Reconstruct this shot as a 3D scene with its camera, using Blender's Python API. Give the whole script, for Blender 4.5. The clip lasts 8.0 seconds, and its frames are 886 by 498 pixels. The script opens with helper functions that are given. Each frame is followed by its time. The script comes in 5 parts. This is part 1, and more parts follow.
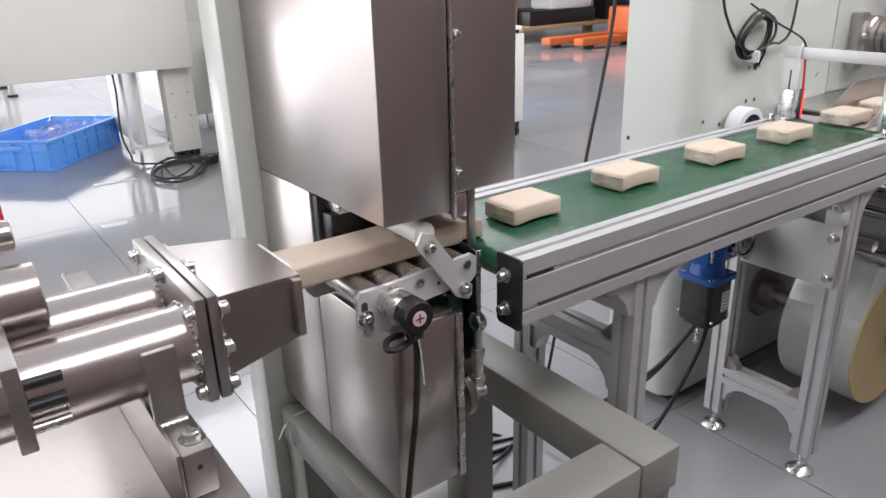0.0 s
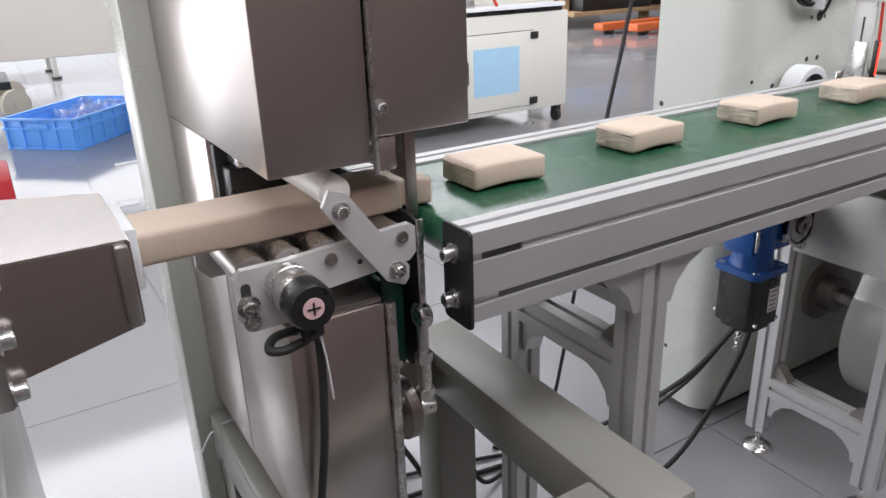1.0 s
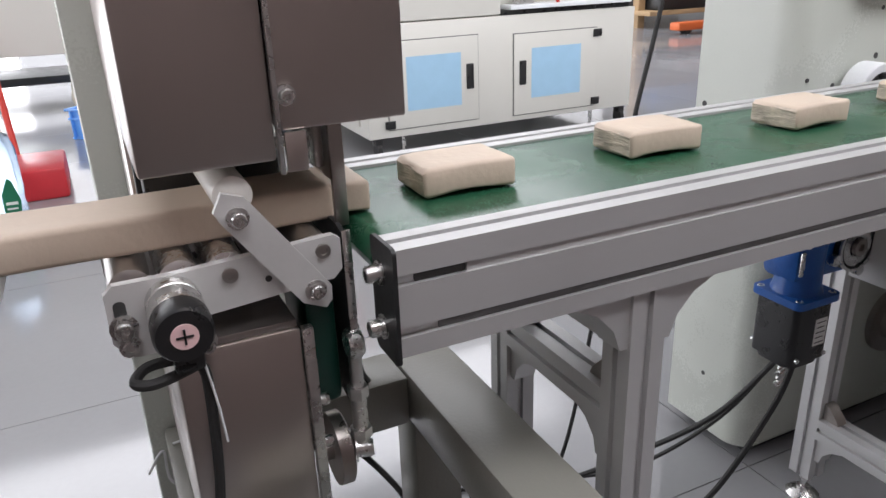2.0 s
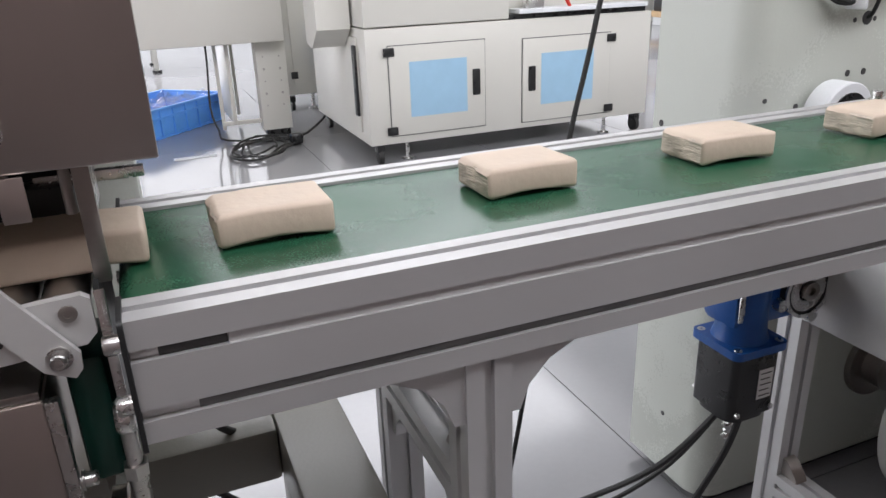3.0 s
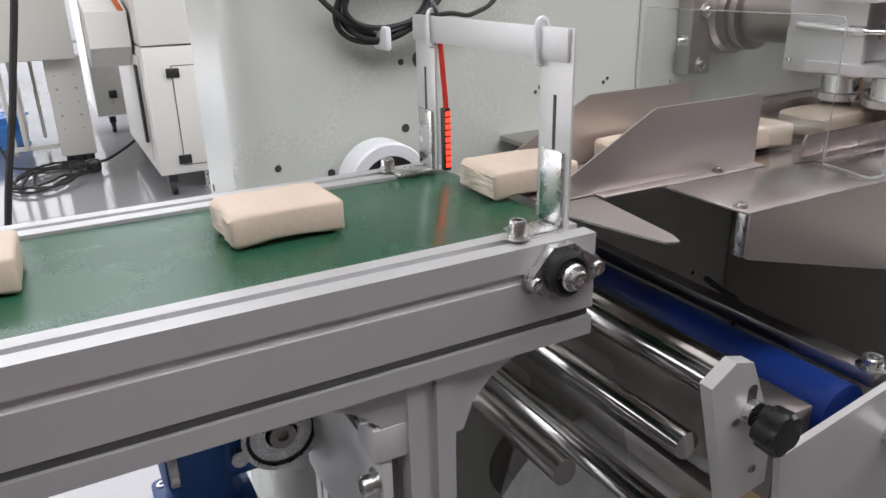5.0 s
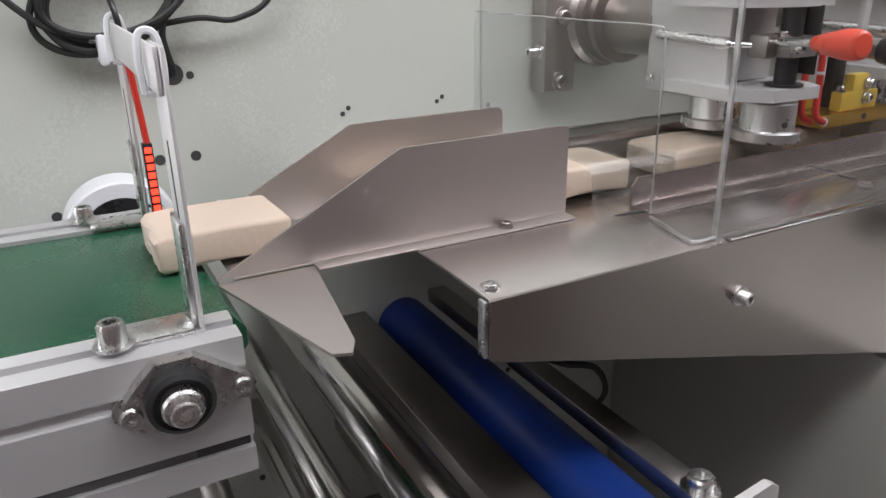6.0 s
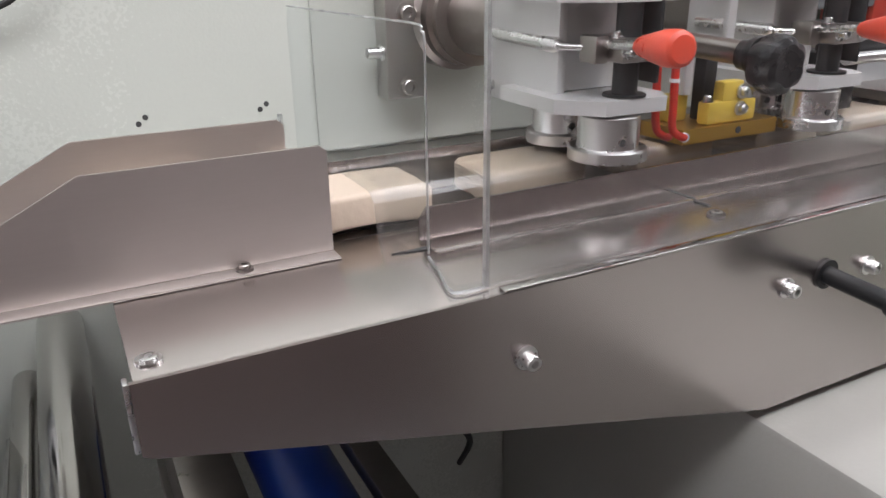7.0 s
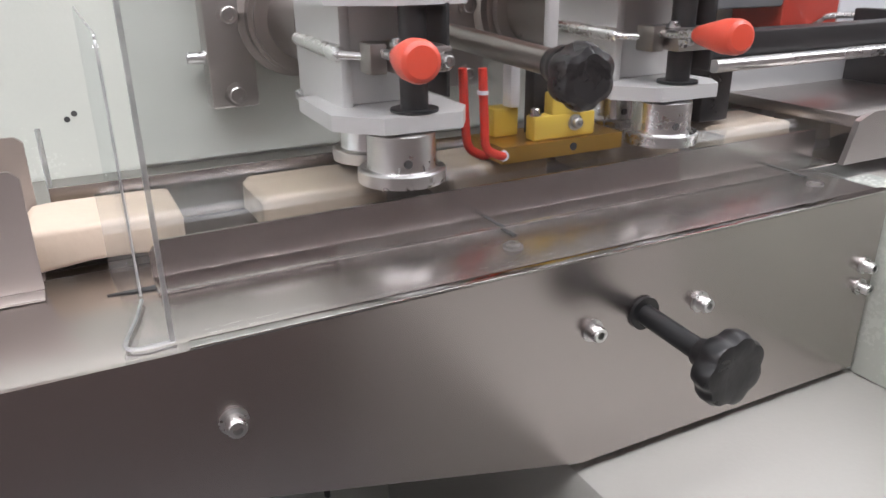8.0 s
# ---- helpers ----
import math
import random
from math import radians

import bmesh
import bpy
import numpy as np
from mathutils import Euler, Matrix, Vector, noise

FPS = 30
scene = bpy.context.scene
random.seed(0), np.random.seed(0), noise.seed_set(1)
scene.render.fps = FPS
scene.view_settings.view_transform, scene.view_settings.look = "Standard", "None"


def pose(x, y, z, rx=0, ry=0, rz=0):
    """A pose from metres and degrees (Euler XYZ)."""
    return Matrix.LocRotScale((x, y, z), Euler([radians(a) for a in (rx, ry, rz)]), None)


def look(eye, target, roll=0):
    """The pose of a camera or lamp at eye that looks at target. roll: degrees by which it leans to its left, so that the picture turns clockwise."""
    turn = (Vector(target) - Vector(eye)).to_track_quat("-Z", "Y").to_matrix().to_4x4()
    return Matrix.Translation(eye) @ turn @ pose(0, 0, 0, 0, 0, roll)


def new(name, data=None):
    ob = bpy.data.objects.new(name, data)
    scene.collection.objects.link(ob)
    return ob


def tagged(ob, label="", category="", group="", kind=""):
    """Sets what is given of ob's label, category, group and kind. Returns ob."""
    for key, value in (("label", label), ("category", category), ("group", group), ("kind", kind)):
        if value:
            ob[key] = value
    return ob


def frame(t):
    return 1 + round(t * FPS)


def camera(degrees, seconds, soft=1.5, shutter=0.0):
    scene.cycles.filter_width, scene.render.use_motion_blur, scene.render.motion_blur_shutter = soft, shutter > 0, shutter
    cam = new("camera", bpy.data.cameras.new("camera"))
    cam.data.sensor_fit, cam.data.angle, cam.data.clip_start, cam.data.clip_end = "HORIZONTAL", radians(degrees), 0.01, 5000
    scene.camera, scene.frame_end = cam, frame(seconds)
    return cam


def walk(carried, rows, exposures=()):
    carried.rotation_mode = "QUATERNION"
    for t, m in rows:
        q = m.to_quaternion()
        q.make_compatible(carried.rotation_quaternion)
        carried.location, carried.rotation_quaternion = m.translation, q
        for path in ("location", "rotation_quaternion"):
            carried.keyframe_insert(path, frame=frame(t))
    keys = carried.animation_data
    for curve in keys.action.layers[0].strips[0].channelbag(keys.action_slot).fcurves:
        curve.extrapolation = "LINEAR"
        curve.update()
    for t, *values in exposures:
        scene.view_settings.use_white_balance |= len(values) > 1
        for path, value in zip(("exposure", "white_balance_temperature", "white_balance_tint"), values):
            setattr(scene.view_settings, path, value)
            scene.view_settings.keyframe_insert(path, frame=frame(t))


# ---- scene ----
cam = camera(62.49, 8.0)
PATH = [
    (0.0, (-0.6297, -0.6975, 1.1689), (0.1803, 0.4400, 0.6211), -1.68),
    (0.5, (-0.5050, -0.6316, 1.1073), (0.2737, 0.5247, 0.5536), -1.92),
    (1.0, (-0.3913, -0.5775, 1.0464), (0.3264, 0.6158, 0.4888), -2.04),
    (1.2, (-0.3549, -0.5528, 1.0241), (0.3435, 0.6553, 0.4740), -2.44),
    (2.3, (-0.1781, -0.5280, 1.0114), (0.3722, 0.7516, 0.4548), -2.00),
    (2.5, (-0.1429, -0.5254, 1.0191), (0.3875, 0.7633, 0.4641), -2.10),
    (3.0, (-0.0028, -0.5130, 1.0143), (0.5197, 0.7811, 0.4644), -2.02),
    (3.5, (0.1793, -0.4926, 1.0156), (0.8010, 0.7576, 0.4677), -1.61),
    (4.0, (0.3405, -0.4804, 1.0048), (0.9957, 0.7563, 0.4650), -1.53),
    (4.2, (0.4259, -0.4858, 1.0061), (1.0780, 0.7524, 0.4663), -1.90),
    (5.3, (0.7547, -0.4889, 1.0158), (1.4150, 0.7463, 0.4789), -0.99),
    (5.5, (0.8238, -0.4786, 1.0173), (1.4759, 0.7598, 0.4777), -0.99),
    (6.0, (0.9820, -0.4358, 1.0032), (1.6325, 0.8039, 0.4647), -1.00),
    (6.5, (1.0866, -0.4110, 1.0103), (1.7294, 0.8318, 0.4696), -0.79),
    (7.0, (1.2028, -0.4201, 0.9929), (1.8498, 0.8189, 0.4485), -0.74),
    (7.5, (1.3109, -0.4335, 0.9959), (1.9486, 0.8064, 0.4429), -0.79),
    (8.0, (1.3955, -0.4364, 0.9932), (2.0259, 0.8068, 0.4390), -0.66),
]
walk(cam, [(t, look(e, g, r)) for t, e, g, r in PATH], [(0.0, -0.22), (1.2, -0.28), (2.5, -0.45), (3.0, -0.46), (3.6, -0.28), (4.2, -0.35), (5.5, -0.5), (6.3, -0.27), (7.0, -0.08), (8.0, 0.12)])


# ---- the world and its light ----
world = bpy.data.worlds.new("sky")
scene.world = world
world.use_nodes = True
_wn = world.node_tree.nodes
_sky = _wn.new("ShaderNodeTexSky")
_sky.sky_type, _sky.sun_disc = "NISHITA", False
_sky.sun_elevation, _sky.sun_rotation = radians(40), radians(250)
world.node_tree.links.new(_sky.outputs[0], _wn["Background"].inputs[0])
_wn["Background"].inputs[1].default_value = 0.12


def daylight_panel(name, place, target, wide, high, watts, colour=(1.0, 0.98, 0.95)):
    """A broad panel of daylight: an opening of the hall, or added fill."""
    data = bpy.data.lights.new(name, "AREA")
    data.shape, data.size, data.size_y, data.energy, data.color = "RECTANGLE", wide, high, watts, colour
    ob = new(name, data)
    ob.matrix_world = look(place, target)
    return ob


DAY = (0.955, 0.95, 1.0)
daylight_panel("skylight_lamp", (-0.5, 9.1, 5.85), (-0.5, 9.1, 0), 12.5, 2.8, 860, DAY)
daylight_panel("skylight_lamp", (5.0, 5.5, 5.85), (5.0, 5.5, 0), 3.0, 13.0, 260, DAY)
daylight_panel("window_or_fill_lamp", (-6.9, 4.5, 2.2), (0, 4.5, 2.0), 17.0, 3.8, 820, DAY)
# added fill with no opening behind it, to light the cabinet front
daylight_panel("window_or_fill_lamp", (2.4, -0.96, 3.0), (2.4, 0.5, 2.9), 7.0, 1.6, 390, DAY)
daylight_panel("window_or_fill_lamp", (-4.0, 13.9, 1.65), (-4.0, 0, 1.65), 5.6, 3.0, 520, DAY)
daylight_panel("window_or_fill_lamp", (-4.7, 13.9, 4.3), (-0.5, 0, 1.2), 4.4, 0.9, 200, DAY)
daylight_panel("window_or_fill_lamp", (4.0, 13.9, 2.9), (4.0, 0, 1.0), 14.0, 3.0, 290, DAY)


# ---- materials ----
def material(name, colour, rough=0.5, metal=0.0, vary=0.08, scale=12.0, bump=0.0, fine=180.0, stretch=None, coat=0.0, rough_vary=0.08, piece=0.0):
    """A painted, metal or plastic surface: two scales of variation in colour and gloss, and fine relief."""
    m = bpy.data.materials.new(name)
    m.use_nodes = True
    nt = m.node_tree
    n, lk = nt.nodes, nt.links
    b = n["Principled BSDF"]
    b.inputs["Metallic"].default_value = metal
    if coat:
        b.inputs["Coat Weight"].default_value = coat
        b.inputs["Coat Roughness"].default_value = 0.1
    co = n.new("ShaderNodeTexCoord")
    mp = n.new("ShaderNodeMapping")
    if stretch:
        mp.inputs["Scale"].default_value = stretch
    lk.new(co.outputs["Object"], mp.inputs["Vector"])
    big = n.new("ShaderNodeTexNoise")
    big.inputs["Scale"].default_value, big.inputs["Detail"].default_value = scale, 4
    lk.new(co.outputs["Object"], big.inputs["Vector"])
    small = n.new("ShaderNodeTexNoise")
    small.inputs["Scale"].default_value, small.inputs["Detail"].default_value = fine, 3
    lk.new(mp.outputs[0], small.inputs["Vector"])
    mix = n.new("ShaderNodeMath")
    mix.operation = "MULTIPLY_ADD"
    mix.inputs[1].default_value = 0.35
    lk.new(small.outputs[0], mix.inputs[0])
    lk.new(big.outputs[0], mix.inputs[2])
    ramp = n.new("ShaderNodeMapRange")
    ramp.inputs["From Min"].default_value, ramp.inputs["From Max"].default_value = 0.35, 1.0
    ramp.inputs["To Min"].default_value, ramp.inputs["To Max"].default_value = 1 - vary, 1 + vary
    lk.new(mix.outputs[0], ramp.inputs["Value"])
    mul = n.new("ShaderNodeVectorMath")
    mul.operation = "SCALE"
    mul.inputs[0].default_value = colour
    scale_out = ramp.outputs[0]
    if piece:
        info = n.new("ShaderNodeObjectInfo")
        pr = n.new("ShaderNodeMapRange")
        pr.inputs["To Min"].default_value, pr.inputs["To Max"].default_value = 1 - piece, 1 + piece
        lk.new(info.outputs["Random"], pr.inputs["Value"])
        pm = n.new("ShaderNodeMath")
        pm.operation = "MULTIPLY"
        lk.new(pr.outputs[0], pm.inputs[0])
        lk.new(ramp.outputs[0], pm.inputs[1])
        scale_out = pm.outputs[0]
    lk.new(scale_out, mul.inputs["Scale"])
    lk.new(mul.outputs[0], b.inputs["Base Color"])
    rr = n.new("ShaderNodeMapRange")
    rr.inputs["From Min"].default_value, rr.inputs["From Max"].default_value = 0.35, 1.0
    rr.inputs["To Min"].default_value, rr.inputs["To Max"].default_value = max(0.02, rough - rough_vary), min(1, rough + rough_vary)
    lk.new(mix.outputs[0], rr.inputs["Value"])
    lk.new(rr.outputs[0], b.inputs["Roughness"])
    if bump:
        bp = n.new("ShaderNodeBump")
        bp.inputs["Strength"].default_value, bp.inputs["Distance"].default_value = 1.0, bump
        lk.new(small.outputs[0], bp.inputs["Height"])
        lk.new(bp.outputs[0], b.inputs["Normal"])
    return m


def clear(name, colour, rough, weight=1.0, ior=1.46):
    """Glass, acrylic and plastic film."""
    m = bpy.data.materials.new(name)
    m.use_nodes = True
    b = m.node_tree.nodes["Principled BSDF"]
    b.inputs["Base Color"].default_value = (*colour, 1)
    b.inputs["Roughness"].default_value = rough
    b.inputs["Transmission Weight"].default_value = weight
    b.inputs["IOR"].default_value = ior
    return m


def film(name, gloss=0.16, colour=(1, 1, 1), rough=0.12):
    """Thin clear film: what lies behind shows through, with a thin gloss over it."""
    m = bpy.data.materials.new(name)
    m.use_nodes = True
    n, lk = m.node_tree.nodes, m.node_tree.links
    n.remove(n["Principled BSDF"])
    t, g, mx = n.new("ShaderNodeBsdfTransparent"), n.new("ShaderNodeBsdfGlossy"), n.new("ShaderNodeMixShader")
    t.inputs[0].default_value = (*colour, 1)
    g.inputs["Roughness"].default_value = rough
    noise_tex = n.new("ShaderNodeTexNoise")
    noise_tex.inputs["Scale"].default_value, noise_tex.inputs["Detail"].default_value = 9, 3
    co, mp = n.new("ShaderNodeTexCoord"), n.new("ShaderNodeMapping")
    mp.inputs["Scale"].default_value = (1.0, 5.0, 5.0)
    lk.new(co.outputs["Object"], mp.inputs["Vector"])
    lk.new(mp.outputs[0], noise_tex.inputs["Vector"])
    r = n.new("ShaderNodeMapRange")
    r.inputs["From Min"].default_value, r.inputs["From Max"].default_value = 0.3, 0.7
    r.inputs["To Min"].default_value, r.inputs["To Max"].default_value = gloss * 0.6, gloss * 1.4
    lk.new(noise_tex.outputs[0], r.inputs["Value"])
    lk.new(r.outputs[0], mx.inputs[0])
    lk.new(t.outputs[0], mx.inputs[1])
    lk.new(g.outputs[0], mx.inputs[2])
    lk.new(mx.outputs[0], n["Material Output"].inputs[0])
    return m


def glow(name, colour, strength):
    m = bpy.data.materials.new(name)
    m.use_nodes = True
    b = m.node_tree.nodes["Principled BSDF"]
    b.inputs["Base Color"].default_value = (*colour, 1)
    b.inputs["Emission Color"].default_value = (*colour, 1)
    b.inputs["Emission Strength"].default_value = strength
    return m


STEEL = material("brushed_stainless", (0.60, 0.55, 0.52), 0.29, 1.0, 0.012, 4, 0.0, 40, (14, 14, 0.4), 0.0, 0.006)
STEEL_X = material("brushed_stainless_long", (0.505, 0.463, 0.447), 0.26, 1.0, 0.03, 4, 0.0, 40, (0.4, 14, 14), 0.0, 0.015)
SATIN = material("satin_sheet_steel", (0.57, 0.525, 0.50), 0.40, 0.9, 0.05, 7, 0.0, 60, (0.5, 9, 9), 0.0, 0.05)
STEEL_DULL = material("dull_stainless", (0.46, 0.44, 0.42), 0.34, 1.0, 0.08, 9, 0.00003, 120)
CHROME = material("turned_steel", (0.76, 0.75, 0.74), 0.28, 1.0, 0.06, 20, 0.00005, 240)
DARK_STEEL = material("dark_machined_steel", (0.36, 0.33, 0.31), 0.33, 1.0, 0.12, 14, 0.00003, 150)
ZINC = material("zinc_plated", (0.66, 0.66, 0.65), 0.28, 1.0, 0.1, 60, 0.0001, 300)
ALU = material("anodised_aluminium", (0.60, 0.60, 0.60), 0.48, 0.55, 0.04, 6, 0.00005, 220, (0.3, 4, 4))
ALU_PLATE = material("milled_aluminium", (0.66, 0.655, 0.645), 0.46, 0.40, 0.06, 14, 0.0001, 200)
# near-black put in as the shade inside grooves, slots and holes
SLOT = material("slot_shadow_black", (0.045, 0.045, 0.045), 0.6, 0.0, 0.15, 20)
BELT = material("green_pvc_belt", (0.018, 0.088, 0.046), 0.27, 0.0, 0.16, 9, 0.0001, 500, None, 0.0, 0.12)
CLAY = material("tan_clay", (0.63, 0.52, 0.415), 0.55, 0.0, 0.05, 22, 0.0005, 120)
CLAY_CUT = material("cut_clay", (0.66, 0.57, 0.47), 0.8, 0.0, 0.3, 45, 0.004, 90, (1, 0.5, 2.6))
PAINT_GREEN = material("pale_green_enamel", (0.54, 0.565, 0.515), 0.27, 0.0, 0.03, 4, 0.0002, 260)
PAINT_BEIGE = material("beige_grey_enamel", (0.40, 0.395, 0.365), 0.34, 0.0, 0.04, 5, 0.0002, 220)
POLISHED = material("polished_roller_steel", (0.56, 0.54, 0.52), 0.15, 1.0, 0.06, 20, 0.0, 240)
PAINT_BASE = material("grey_green_enamel", (0.275, 0.27, 0.24), 0.34, 0.0, 0.05, 6, 0.0003, 200)
PAINT_WHITE = material("cream_enamel", (0.68, 0.67, 0.62), 0.38, 0.0, 0.03, 3, 0.0002, 180)
PAINT_BLUE = material("blue_gearbox_paint", (0.014, 0.095, 0.36), 0.34, 0.0, 0.18, 25, 0.0006, 120)
BLUE_ROLL = material("blue_roller_coating", (0.008, 0.032, 0.19), 0.35, 0.0, 0.12, 20)
BLACK = material("black_plastic", (0.016, 0.016, 0.017), 0.30, 0.0, 0.15, 30, 0.0002, 200)
BLACK_METAL = material("black_oxide_steel", (0.022, 0.023, 0.024), 0.42, 0.2, 0.2, 20, 0.0002, 120)
RUBBER = material("black_rubber", (0.02, 0.02, 0.02), 0.6, 0.0, 0.15, 30)
CRATE_BLUE = material("blue_crate_plastic", (0.13, 0.40, 0.95), 0.36, 0.0, 0.1, 10)
PANEL_BLUE = material("pale_blue_film", (0.37, 0.59, 0.78), 0.4, 0.0, 0.04, 12)
RED_KNOB = material("red_plastic_knob", (0.78, 0.09, 0.05), 0.32, 0.0, 0.06, 30)
RED_WIRE = material("red_insulation", (0.60, 0.035, 0.02), 0.45)
ORANGE = material("orange_enamel", (0.62, 0.14, 0.04), 0.45, 0.0, 0.1, 5)
BRASS = material("brass_plate", (0.62, 0.38, 0.09), 0.32, 0.9, 0.12, 25, 0.0001, 160)
YELLOW = material("yellow_resin_block", (0.62, 0.44, 0.07), 0.38, 0.0, 0.1, 40)
WHITE = material("white_label", (0.78, 0.78, 0.76), 0.5)
PINK = material("pink_label", (0.80, 0.55, 0.55), 0.45)
WHITE_PLASTIC = material("white_plastic", (0.78, 0.80, 0.82), 0.4)
WHITE_ROLLER = material("white_press_roller", (0.72, 0.70, 0.66), 0.32, 0.0, 0.06, 20)
CARD = material("kraft_board", (0.55, 0.43, 0.22), 0.6, 0.0, 0.08, 20)
FLOOR_TILE = material("polished_floor_tile", (0.31, 0.312, 0.325), 0.11, 0.0, 0.06, 1.6, 0.00006, 60, None, 0.0, 0.07, 0.015)
JOINT = material("floor_joint", (0.20, 0.20, 0.205), 0.5)
# for the unseen south wall, dark so that metal mirrors little light
ADDED_BROWN_WALL = material("added_brown_wall", (0.19, 0.148, 0.14), 0.75, 0.0, 0.1, 0.6)
# grey put in as the shade of the lower groove and door gaps
GROOVE_SHADE = material("groove_shade_grey", (0.13, 0.13, 0.13), 0.5, 0.3, 0.15, 20)
WALL = material("hall_wall_paint", (0.62, 0.63, 0.63), 0.7, 0.0, 0.04, 0.7)
CEILING = material("hall_ceiling_sheet", (0.60, 0.60, 0.60), 0.7, 0.0, 0.05, 0.6)
WOOD = material("rough_pallet_wood", (0.42, 0.29, 0.16), 0.7, 0.0, 0.2, 6, 0.0006, 40, (1, 8, 8))
CLOTH_BLUE = material("blue_wrapping", (0.10, 0.22, 0.50), 0.7)
ACRYLIC = film("clear_acrylic", 0.06, (0.96, 0.97, 0.975), 0.05)
ACRYLIC_EDGE = film("acrylic_edge", 0.5, (0.93, 0.96, 0.96), 0.45)
FILM = film("clear_wrap_film", 0.13, (0.97, 0.97, 0.965), 0.30)
FILM_ROLL = clear("wound_film", (0.80, 0.80, 0.77), 0.20, 0.45, 1.3)
JUG = clear("water_jug_plastic", (0.60, 0.74, 0.90), 0.08, 0.85, 1.2)
LED = glow("red_led_digit", (1.0, 0.045, 0.02), 3.0)


# ---- shapes ----
def box(bm, x0, x1, y0, y1, z0, z1, bevel=0.0, turn=None, seg=2):
    r = bmesh.ops.create_cube(bm, size=1.0)
    vs = r["verts"]
    m = Matrix.Translation(((x0 + x1) / 2, (y0 + y1) / 2, (z0 + z1) / 2)) @ Matrix.Diagonal((x1 - x0, y1 - y0, z1 - z0, 1))
    if turn is not None:
        m = turn @ m
    bmesh.ops.transform(bm, matrix=m, verts=vs)
    if bevel > 0:
        es = list({e for v in vs for e in v.link_edges})
        bmesh.ops.bevel(bm, geom=es, offset=bevel, segments=seg, affect="EDGES", profile=0.5)
    return bm


def rod(bm, a, b, r, r2=None, seg=24, cap=True):
    a, b = Vector(a), Vector(b)
    d = b - a
    m = Matrix.Translation((a + b) / 2) @ d.to_track_quat("Z", "Y").to_matrix().to_4x4()
    bmesh.ops.create_cone(bm, cap_ends=cap, segments=seg, radius1=r, radius2=r if r2 is None else r2, depth=d.length, matrix=m)
    return bm


def lathe(bm, a, way, profile, seg=32):
    """A turned shape: profile rows of (distance along way, radius)."""
    way = Vector(way).normalized()
    q = way.to_track_quat("Z", "Y").to_matrix()
    rings = []
    for d, r in profile:
        c = Vector(a) + way * d
        rings.append([bm.verts.new(c + q @ Vector((r * math.cos(2 * math.pi * i / seg), r * math.sin(2 * math.pi * i / seg), 0))) for i in range(seg)])
    for p, n in zip(rings, rings[1:]):
        for i in range(seg):
            bm.faces.new((p[i], p[(i + 1) % seg], n[(i + 1) % seg], n[i]))
    bm.faces.new(rings[0][::-1])
    bm.faces.new(rings[-1])
    return bm


def prism(bm, pts, axis, a, b):
    """A flat outline of (u, v) pairs given depth from a to b along axis: x takes (y, z), y takes (x, z), z takes (x, y)."""
    def at(u, v, w):
        return {"x": (w, u, v), "y": (u, w, v), "z": (u, v, w)}[axis]
    lo = [bm.verts.new(at(u, v, a)) for u, v in pts]
    hi = [bm.verts.new(at(u, v, b)) for u, v in pts]
    bm.faces.new(lo)
    bm.faces.new(hi[::-1])
    k = len(pts)
    for i in range(k):
        bm.faces.new((lo[i], hi[i], hi[(i + 1) % k], lo[(i + 1) % k]))
    bmesh.ops.recalc_face_normals(bm, faces=bm.faces[:])
    return bm


def hose(bm, pts, r, seg=8, steps=8):
    """A round cable through the given places, smoothed."""
    pts = [Vector(p) for p in pts]
    path = []
    for i in range(len(pts) - 1):
        p0, p1, p2, p3 = pts[max(i - 1, 0)], pts[i], pts[i + 1], pts[min(i + 2, len(pts) - 1)]
        for s in range(steps):
            t = s / steps
            path.append(0.5 * ((2 * p1) + (p2 - p0) * t + (2 * p0 - 5 * p1 + 4 * p2 - p3) * t * t + (3 * p1 - p0 - 3 * p2 + p3) * t ** 3))
    path.append(pts[-1])
    up = Vector((0.13, 0.31, 0.94))
    rings = []
    for i, c in enumerate(path):
        d = (path[min(i + 1, len(path) - 1)] - path[max(i - 1, 0)]).normalized()
        u = d.cross(up)
        if u.length < 1e-3:
            u = d.cross(Vector((1, 0, 0)))
        u.normalize()
        v = d.cross(u)
        up = u.cross(d)
        rings.append([bm.verts.new(c + r * (math.cos(2 * math.pi * k / seg) * u + math.sin(2 * math.pi * k / seg) * v)) for k in range(seg)])
    for p, n in zip(rings, rings[1:]):
        for k in range(seg):
            bm.faces.new((p[k], p[(k + 1) % seg], n[(k + 1) % seg], n[k]))
    bm.faces.new(rings[0][::-1])
    bm.faces.new(rings[-1])
    return bm


def rounded(x0, x1, y0, y1, r, seg=5):
    pts = []
    for cx, cy, a in ((x1 - r, y1 - r, 0), (x0 + r, y1 - r, 90), (x0 + r, y0 + r, 180), (x1 - r, y0 + r, 270)):
        pts += [(cx + r * math.cos(radians(a + 90 * i / seg)), cy + r * math.sin(radians(a + 90 * i / seg))) for i in range(seg + 1)]
    return pts


def finish(bm, name, mat, smooth=True):
    me = bpy.data.meshes.new(name)
    bmesh.ops.recalc_face_normals(bm, faces=bm.faces[:])
    bm.to_mesh(me)
    bm.free()
    for mm in (mat if isinstance(mat, (list, tuple)) else [mat]):
        me.materials.append(mm)
    if smooth:
        me.shade_smooth()
        me.set_sharp_from_angle(angle=radians(32))
    return me


def thing(name, at, label, category, group="", kind=""):
    ob = new(name)
    ob.location = at
    ob.empty_display_size = 0.05
    return tagged(ob, label, category, group, kind)


